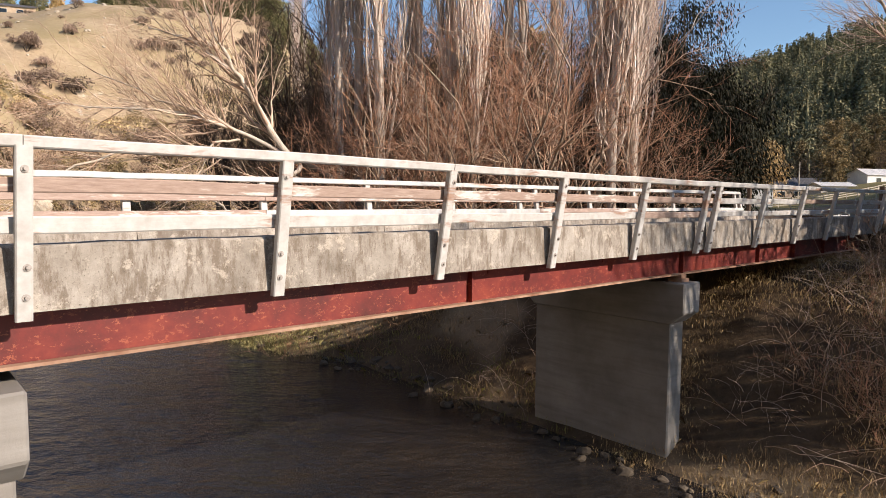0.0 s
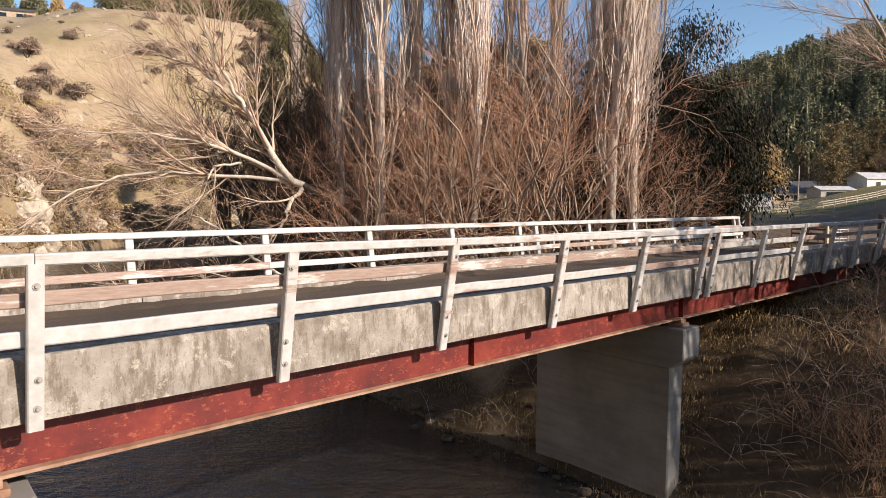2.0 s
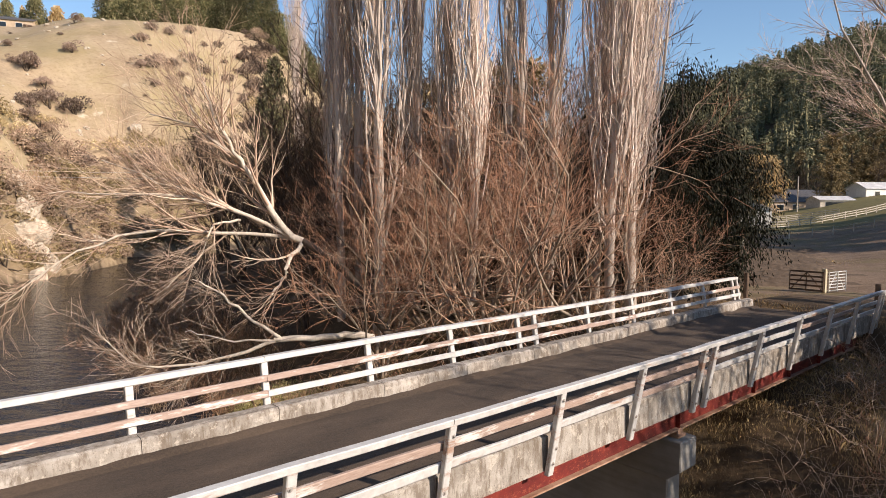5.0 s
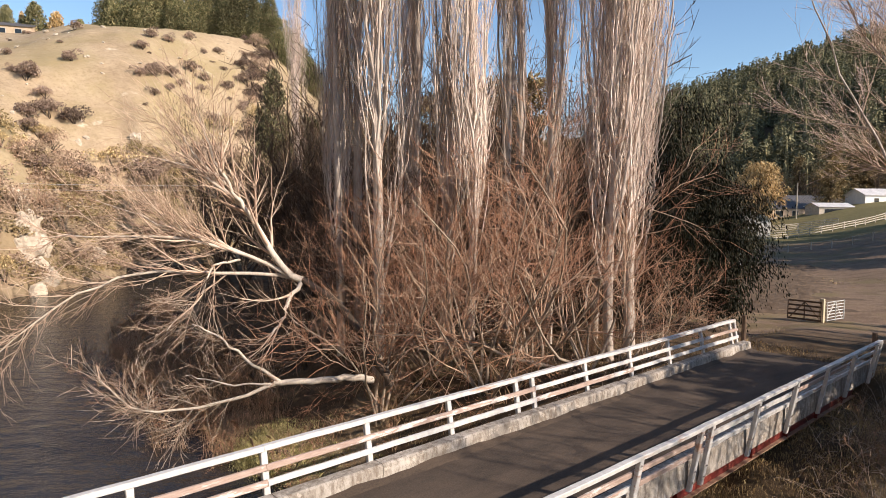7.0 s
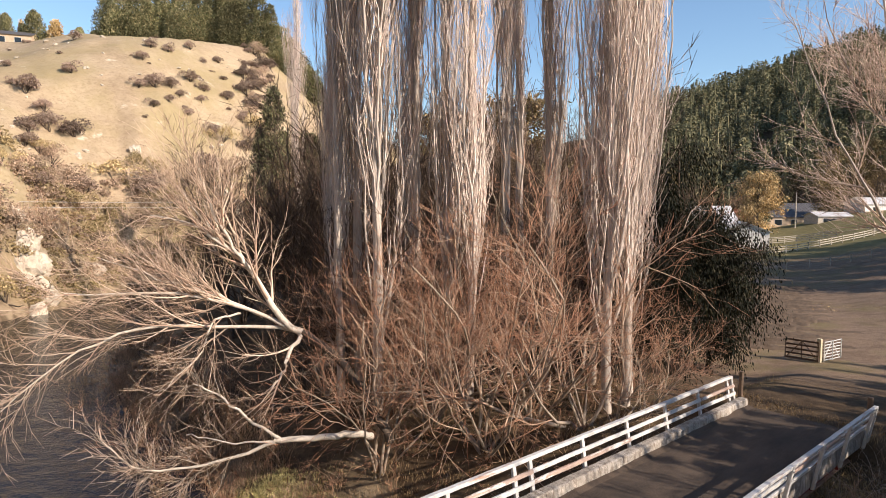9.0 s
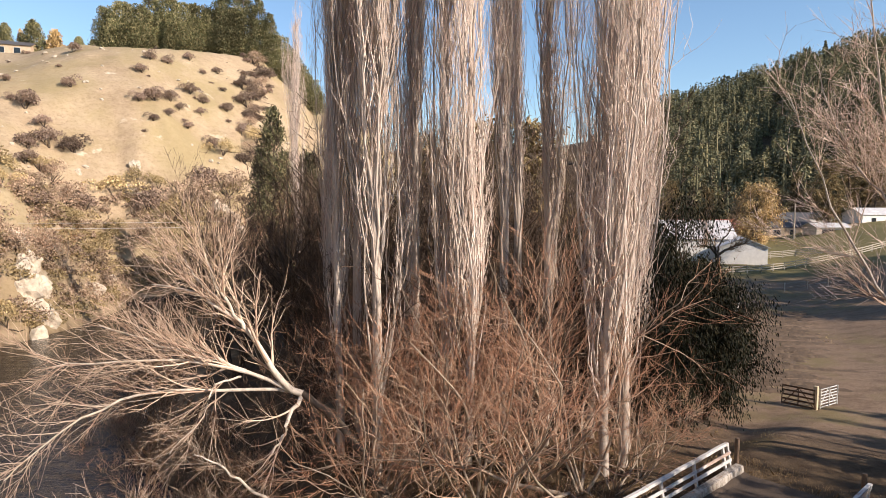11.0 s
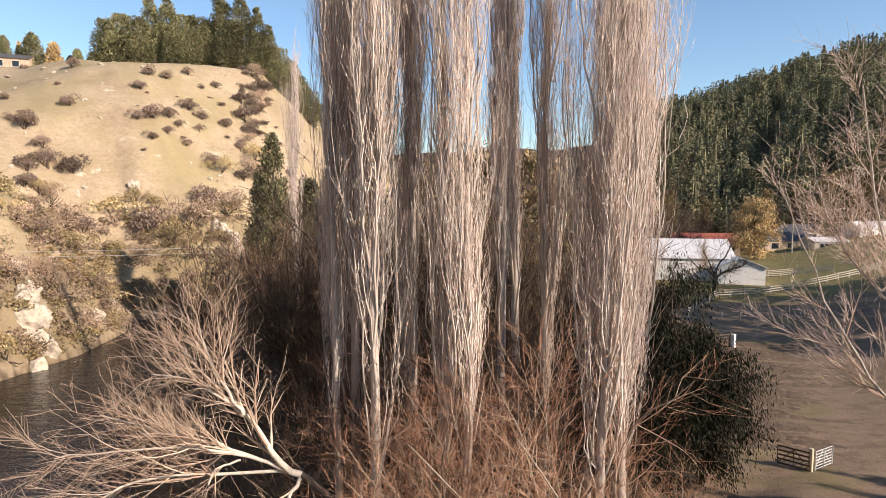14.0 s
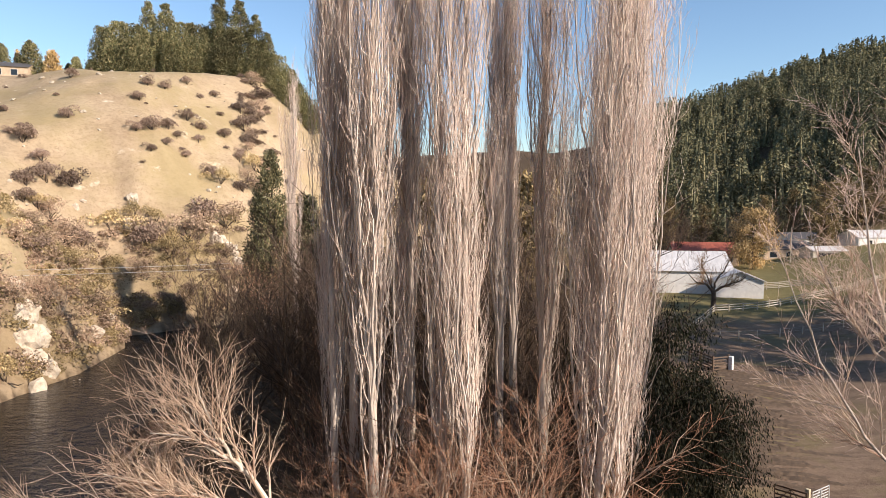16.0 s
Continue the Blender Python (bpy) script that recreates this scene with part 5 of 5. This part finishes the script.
def fence(points, label, rails=(0.35, 0.7, 1.05), gap=2.4, mat=FENCE, w=0.12, hi=1.2, bar=(0.13, 0.035)):
    t = thing("paddock_fence", (0, 0, 0), label, "fence", "paddock fences")
    pts = [W(r, a) for r, a in points]
    for (x0, y0), (x1, y1) in zip(pts[:-1], pts[1:]):
        L = math.hypot(x1 - x0, y1 - y0)
        n = max(1, round(L / gap))
        yaw = math.atan2(y1 - y0, x1 - x0)
        q = [(x0 + (x1 - x0) * i / n, y0 + (y1 - y0) * i / n) for i in range(n + 1)]
        zz = [ground_z(*p) for p in q]
        for (x, y), z in zip(q, zz):
            bm = bmesh.new()
            obox(bm, (x, y, z + hi / 2 - 0.15), (w, w, hi + 0.3), yaw, 0.01)
            part("post", bm, mat, t)
        for i in range(n):
            for h in rails:
                a, b = Vector((*q[i], zz[i] + h)), Vector((*q[i + 1], zz[i + 1] + h + rg.uniform(-0.03, 0.03)))
                bm = bmesh.new()
                m = Matrix.Translation((a + b) / 2) @ (b - a).to_track_quat("X", "Z").to_matrix().to_4x4()
                box(bm, (-(b - a).length / 2, -bar[1] / 2, -bar[0] / 2), ((b - a).length / 2, bar[1] / 2, bar[0] / 2))
                bmesh.ops.transform(bm, matrix=m, verts=bm.verts)
                part("rail", bm, mat, t)
    return t


fence([(31.3, 79.3), (40.9, 93.5), (47.9, 94.9), (57.0, 99.1), (65.4, 101.3), (78, 106)], "weathered post and rail fence round the green paddock")
fence([(56.3, 113), (62.6, 112.5), (67.6, 109.3)], "pale timber yard rails beside the shed", (0.3, 0.6, 0.9, 1.2), 2.2)
fence([(34.6, 77.2), (39.5, 77.9), (45.5, 78.6), (54, 80)], "thin wire fence on short posts", (0.5, 0.95), 3.0, FENCE, 0.09, 1.05, (0.015, 0.015))
fence([(27.0, 67.3), (27.9, 63.5), (29.7, 64.1)], "brown timber stockyard panel", (0.25, 0.55, 0.85, 1.15, 1.45), 1.6, DARK_TIMBER, 0.14, 1.7)
fence([(30, 84), (33, 88)], "pale timber yard rails near the barn", (0.3, 0.6, 0.9), 2.0)
fence([(11.5, 42), (15.5, 40.5), (19.0, 38.6)], "low broken rail fence in dry grass", (0.5,), 2.2, DARK_TIMBER, 0.10, 0.8)


def slab_gate(r, a, r2, a2, mat, label, kindname, bars, tube):
    x0, y0 = W(r, a)
    x1, y1 = W(r2, a2)
    z = ground_z((x0 + x1) / 2, (y0 + y1) / 2) + 0.08
    L = math.hypot(x1 - x0, y1 - y0)
    t = thing(kindname, (x0, y0, z), label, "gate")
    t.rotation_euler = (0, 0, math.atan2(y1 - y0, x1 - x0))
    H = 1.12
    for i in range(bars):
        h = 0.06 + (H - 0.1) * i / (bars - 1)
        bm = bmesh.new()
        cyl(bm, (0, 0, h), (L, 0, h), tube) if tube < 0.03 else box(bm, (0, -0.02, h - tube), (L, 0.02, h + tube))
        part("bar", bm, mat, t)
    for x in (0.0, L / 2, L):
        bm = bmesh.new()
        cyl(bm, (x, -0.03, 0), (x, -0.03, H), 0.03)
        part("upright", bm, mat, t)
    for p, q in (((0.05, 0.04, 0.06), (L / 2, 0.04, H - 0.06)), ((L / 2, 0.04, H - 0.06), (L - 0.05, 0.04, 0.06))):
        bm = bmesh.new()
        cyl(bm, p, q, 0.028)
        part("brace", bm, mat, t)
    return t


slab_gate(19.9, 36.2, 21.1, 35.0, DARK_TIMBER, "dark timber farm gate standing open", "farm_gate", 5, 0.05)
slab_gate(21.5, 35.2, 23.0, 36.1, TUBE, "white tubular steel gate with mesh", "steel_gate", 7, 0.028)
for r, a, hgt in ((21.25, 35.2, 1.35), (21.45, 35.5, 1.2)):
    x, y = W(r, a)
    bm = bmesh.new()
    z = ground_z(x, y)
    box(bm, (x - 0.11, y - 0.11, z - 0.2), (x + 0.11, y + 0.11, z + hgt), 0.02)
    tagged(part("gate_post", bm, YELLOW_POST), "square pale timber gate post", "post", "gate posts")
x, y = W(29.95, 64.0)
bm = bmesh.new()
box(bm, (x - 0.2, y - 0.2, ground_z(x, y) - 0.1), (x + 0.2, y + 0.2, ground_z(x, y) + 1.5), 0.03)
tagged(part("marker_post", bm, WHITE_WALL), "white square post at the yard corner", "post")
# end posts of the bridge rails
for y in (Y1 + 0.02, Y0 - 0.02):
    bm = bmesh.new()
    cyl(bm, (25.62, y, -1.6), (25.66, y, 1.0), 0.11, 0.085, 10)
    tagged(part("strainer_post", bm, DARK_TIMBER), "dark round timber strainer post at the rail end", "post", "strainer posts")

# furrows and wheel ridges of the muddy yard, their shade in a darker mud colour
def ridges():
    g = np.random.default_rng(15)
    n, k = 84, 26
    V, F = [], []
    for i in range(n):
        r0, a0 = 19.5 + 14 * (i / n) + g.uniform(-2.5, 2.5), 38.5 + 28 * (i / n) + g.uniform(-0.4, 0.4)
        L = g.uniform(4, 9)
        bend = g.uniform(-0.02, 0.12)
        tt = np.linspace(-0.5, 0.5, k)
        r, a = r0 + L * tt, a0 - 2.2 * tt + bend * (L * tt) ** 2 + 0.10 * g.normal(size=k)
        x, y = r * math.cos(YAW) - a * math.sin(YAW), r * math.sin(YAW) + a * math.cos(YAW)
        z = height(np.stack([x, y], 1))[0]
        w = 0.20 + 0.08 * g.uniform(size=k)
        h = (0.14 + 0.12 * g.uniform(size=k)) * np.sin(np.linspace(0, np.pi, k)) ** 0.4
        vx, vy = math.cos(YAW + 1.2), math.sin(YAW + 1.2)
        rows = [np.stack([x + vx * s * w, y + vy * s * w, z - 0.05 + (h + 0.05) * (s == 0)], 1) for s in (-1, 0, 1)]
        o = sum(len(v) for v in V)
        V.append(np.concatenate(rows))
        j = np.arange(k - 1)
        for c in (0, 1):
            F.append(np.stack([o + c * k + j, o + c * k + j + 1, o + (c + 1) * k + j + 1, o + (c + 1) * k + j], 1))
    me = mesh_np("mud_ridges", np.concatenate(V), np.concatenate(F), SHADED_MUD, True)
    tagged(new("mud_ridges", me), "muddy wheel ruts and furrows in the yard, darkened as shade", "ruts", kind="stuff")


# mud darkened so that the low ridges read as shaded lines
SHADED_MUD = material("mud", plain((0.11, 0.075, 0.048), 0.9, 0, 0.4, 3.0))
ridges()

# two wires across the river bend
wires = thing("power_line", (0, 0, 0), "pair of thin overhead wires across the river", "power line")
for dz in (0.0, 0.7):
    p = np.array([(*W(-75 + 66 * t, 72 + 22 * t), 7.2 + dz - 3.0 * t * (1 - t)) for t in np.linspace(0, 1, 24)])
    child("wire", mesh_np("wire", *tubes(p[None], np.full((1, 24), 0.022), 5), TUBE), wires)
# poles that carry them
for t, zt in ((0.0, 8.4), (1.0, 8.4)):
    x, y = W(-75 + 66 * t, 72 + 22 * t)
    bm = bmesh.new()
    cyl(bm, (x, y, ground_z(x, y) - 0.5), (x, y, zt + 0.2), 0.14, 0.10, 8)
    part("pole", bm, DARK_TIMBER, wires)
for r, a, hh in ((79, 143, 8.0),):
    x, y = W(r, a)
    bm = bmesh.new()
    cyl(bm, (x, y, ground_z(x, y) - 0.5), (x, y, ground_z(x, y) + hh), 0.15, 0.11, 8)
    tagged(part("utility_pole", bm, FENCE), "pale timber utility pole by the houses", "pole")

# ---- small ground cover ----
def tufts(name, spots, blades, hgt, mat, label, seed, spread=0.22, category="grass"):
    """Bent blades in tufts, joined: nobody could count them."""
    g = np.random.default_rng(seed)
    P = np.array(spots)
    z = height(P)[0]
    n = len(P)
    w = np.repeat(np.arange(n), blades)
    base = np.column_stack([P[w] + g.normal(size=(n * blades, 2)) * spread, z[w] - 0.05])
    h = hgt * g.uniform(0.4, 1.2, n * blades) * np.repeat(g.uniform(0.6, 1.3, n), blades)
    d = g.normal(size=(n * blades, 2)) * 0.45
    side_ = g.normal(size=(n * blades, 2)) * 0.0028
    mid = base + np.column_stack([d * h[:, None] * 0.35, 0.65 * h])
    tip = base + np.column_stack([d * h[:, None], 0.85 * h])
    s3 = np.column_stack([side_, np.zeros(len(side_))])
    V = np.stack([base - s3, base + s3, mid + s3 * 0.8, tip, mid - s3 * 0.8], 1).reshape(-1, 3)
    F = np.arange(5 * n * blades).reshape(-1, 5)
    tagged(new(name, mesh_np(name, V, F, mat)), label, category, kind="stuff")


LITTER_GRASS = material("old_grass", twig((0.20, 0.13, 0.065), (0.50, 0.36, 0.19)))
gs = np.random.default_rng(31)


def scatter(n, x0, x1, y0, y1, ok):
    P = np.column_stack([gs.uniform(x0, x1, n), gs.uniform(y0, y1, n)])
    dn = -side(P, NEAR_BANK)
    return P[ok(P, dn)]


tufts("dry_grass", scatter(1500, 10.5, 27, -2, 21, lambda P, d: (d > 0.6) & (fbm(P, 3.2, 9) > -0.1) & ((np.abs(P[:, 0] - 12.78) > 0.5) | (P[:, 1] < 6.4) | (P[:, 1] > 10.5))), 70, 0.22, LITTER_GRASS, "tufts of dry grass on the river bank", 1, 0.30)
tufts("bank_straw", scatter(2600, 11, 24, -4, 8, lambda P, d: (d > 0.5) & (fbm(P, 2.2, 19) > -0.05)), 40, 0.16, DRYGRASS, "matted straw on the bank below the bridge", 8, 0.34)
tufts("green_grass", scatter(500, 9.6, 15, 8, 24, lambda P, d: (d > 0.1) & (d < 3.2)), 26, 0.22, material("green_grass", twig((0.12, 0.12, 0.03), (0.36, 0.32, 0.10))), "tufts of green grass by the water's edge", 2)
tufts("mound_grass", [(11.8 + gs.normal() * 0.85, 23.1 + gs.normal() * 1.4) for i in range(700)], 46, 0.20, material("mound_grass", twig((0.34, 0.30, 0.12), (0.72, 0.63, 0.30))), "yellow-green grass on the bank below the bridge", 7)
tufts("bank_weeds", scatter(700, 9, 24, 18, 40, lambda P, d: d > 0.4), 10, 0.3, BROWN_TWIG, "dead weeds and leaf litter below the trees", 3)
tufts("yard_grass", scatter(900, 26, 62, 11, 34, lambda P, d: fbm(P, 6, 12) > 0.05), 18, 0.2, DRYGRASS, "dry grass tufts along the track and yard", 4)


def rocks(n, seed, ok, s0, s1, label, group):
    g = np.random.default_rng(seed)
    base = []
    for v in range(3):
        bm = bmesh.new()
        bmesh.ops.create_icosphere(bm, subdivisions=2, radius=1.0)
        for q in bm.verts:
            q.co *= 1 + 0.65 * noise.noise(q.co * 1.1 + Vector((v * 7, seed, 0))) + 0.25 * noise.noise(q.co * 3.1 + Vector((v, seed, 5)))
            q.co.z *= 0.7
        me = bpy.data.meshes.new("rock")
        bm.to_mesh(me)
        bm.free()
        me.materials.append(ROCK)
        base.append(me)
    k = 0
    while k < n:
        r, a = g.uniform(-115, -20), g.uniform(64, 165)
        x, y = W(r, a)
        df = side(np.array([[x, y]]), FAR_BANK)[0]
        if not ok(df, g):
            continue
        o = tagged(new("rock", base[k % 3]), label, "rock", group)
        s = g.uniform(s0, s1)
        o.matrix_basis = pose(x, y, ground_z(x, y) + 0.1 * s, *g.uniform(-25, 25, 2), g.uniform(0, 360)) @ Matrix.Diagonal((s, s * g.uniform(0.6, 1.2), s * g.uniform(0.6, 1.1), 1))
        k += 1


rocks(10, 3, lambda d, g: 0.5 < d < 14, 0.5, 1.3, "pale rock outcrop on the river scarp", "scarp rocks")


def cliff(r, a, size, n, seed):
    """A broken face of pale rock standing out of the scarp."""
    g = np.random.default_rng(seed)
    x, y = W(r, a)
    t = thing("outcrop", (x, y, ground_z(x, y)), "broken brown and pale rock outcrop on the river scarp", "outcrop", "scarp outcrops")
    for i in range(n):
        bm = bmesh.new()
        bmesh.ops.create_icosphere(bm, subdivisions=3, radius=1.0)
        off = Vector(g.uniform(0, 50, 3))
        for q in bm.verts:
            c = q.co.copy()
            q.co *= 1 + 0.7 * noise.noise(c * 0.9 + off) + 0.35 * noise.noise(c * 2.6 + off) + 0.15 * noise.noise(c * 6 + off)
            q.co = Vector((q.co.x * 1.0, q.co.y * 0.8, q.co.z * 1.25)) * size * 0.55
        dx, dy = g.normal(size=2) * size * 0.7
        ox, oy = W(dx, dy * 0.6)
        bmesh.ops.translate(bm, vec=(ox, oy, ground_z(x + ox, y + oy) - ground_z(x, y) - 0.28 * size), verts=bm.verts)
        part("boulder", bm, ROCK, t)


cliff(-46.4, 73.6, 2.5, 7, 1)
cliff(-47.8, 76.0, 2.0, 5, 2)
cliff(-51.8, 109.8, 1.9, 5, 3)
cliff(-38.8, 115.6, 2.2, 6, 5)
cliff(-36.0, 111.4, 1.6, 4, 6)
cliff(-58.9, 106.2, 0.9, 3, 7)
rocks(120, 4, lambda d, g: 14 < d < 70, 0.2, 0.6, "small pale stone on the dry hillside", "hillside stones")


def brambles(n, seed, region, label):
    """Thin arching canes over the bank, too many to count."""
    g = np.random.default_rng(seed)
    P = region(g, n)
    z = height(P)[0]
    m = len(P)
    d = unit(np.column_stack([g.normal(size=(m, 2)), g.uniform(0.2, 1.6, m)]))
    p, r = grow(g, np.column_stack([P, z - 0.05]), d, g.uniform(0.5, 2.1, m), g.uniform(0.004, 0.009, m), 7, -0.13, 0.16, 0.4)
    q, e, rr, _, _ = sprout(g, p, r, m * 2, 0.2, 1.0, 45)
    a, b = grow(g, q, e, g.uniform(0.15, 0.6, m * 2), np.full(m * 2, 0.0035), 3, -0.03, 0.2, 0.5)
    tagged(new("bramble_canes", mesh_np("bramble_canes", *join([tubes(p, r, 3), tubes(a, b, 3)]), WILLOW_TWIG)), label, "brambles", kind="stuff")


def shaded_bank(g, n):
    P = np.column_stack([g.uniform(13.4, 27, n), g.uniform(-4, 6.2, n)])
    return P[(-side(P, NEAR_BANK) > 1.2) & (fbm(P, 3.0, 23) > -0.25)]


def far_side_bank(g, n):
    P = np.column_stack([g.uniform(11.5, 24, n), g.uniform(11.2, 22, n)])
    return P[(-side(P, NEAR_BANK) > 0.8) & (fbm(P, 3.0, 24) > -0.1)]


brambles(1500, 71, shaded_bank, "bare pale bramble canes on the shaded bank")
brambles(600, 72, far_side_bank, "bare bramble canes below the willows")


def shore_stones():
    """Loose stones at the water's edge."""
    g = np.random.default_rng(91)
    base = []
    for v in range(3):
        bm = bmesh.new()
        bmesh.ops.create_icosphere(bm, subdivisions=2, radius=1.0)
        for q in bm.verts:
            q.co *= 1 + 0.5 * noise.noise(q.co * 1.2 + Vector((v * 9, 3, 1)))
            q.co.z *= 0.6
        me = bpy.data.meshes.new("stone")
        bm.to_mesh(me)
        bm.free()
        me.materials.append(SHORE)
        base.append(me)
    k = 0
    while k < 90:
        x, y = g.uniform(9.5, 13.5), g.uniform(4, 24)
        dn = -float(side(np.array([[x, y]]), NEAR_BANK)[0])
        if not 0.2 < dn < 1.6 or (abs(x - 12.78) < 0.6 and 6.2 < y < 10.6):
            continue
        o = tagged(new("shore_stone", base[k % 3]), "dull brown stone at the water's edge", "stone", "shore stones")
        sc = g.uniform(0.05, 0.2)
        o.matrix_basis = pose(x, y, max(ground_z(x, y), WATER_Z) + 0.1 * sc, *g.uniform(-20, 20, 2), g.uniform(0, 360)) @ Matrix.Diagonal((sc, sc * g.uniform(0.6, 1.2), sc, 1))
        k += 1


SHORE = material("shore_stone", plain((0.085, 0.066, 0.045), 0.9, 0, 0.45, 5.0))
shore_stones()


# lit brush and dead reeds on the bank below the leaning willow
P = np.column_stack([gs.uniform(9, 22, 4200), gs.uniform(22, 58, 4200)])
dn = -side(P, NEAR_BANK)
P = P[(dn > 0.15) & (dn < 4.5) & (fbm(P, 2.4, 27) > -0.15)]
tufts("bank_reeds", P, 22, 0.75, material("dead_reeds", twig((0.30, 0.18, 0.11), (0.62, 0.43, 0.28))), "dead reddish reeds and weeds along the river bank", 12, 0.35)
for i, (x, y) in enumerate(P[::26][:46]):
    copies(BR[i % 3], [(x, y, ground_z(x, y) - 0.1)], rg, 0.55, 0.95, 6)
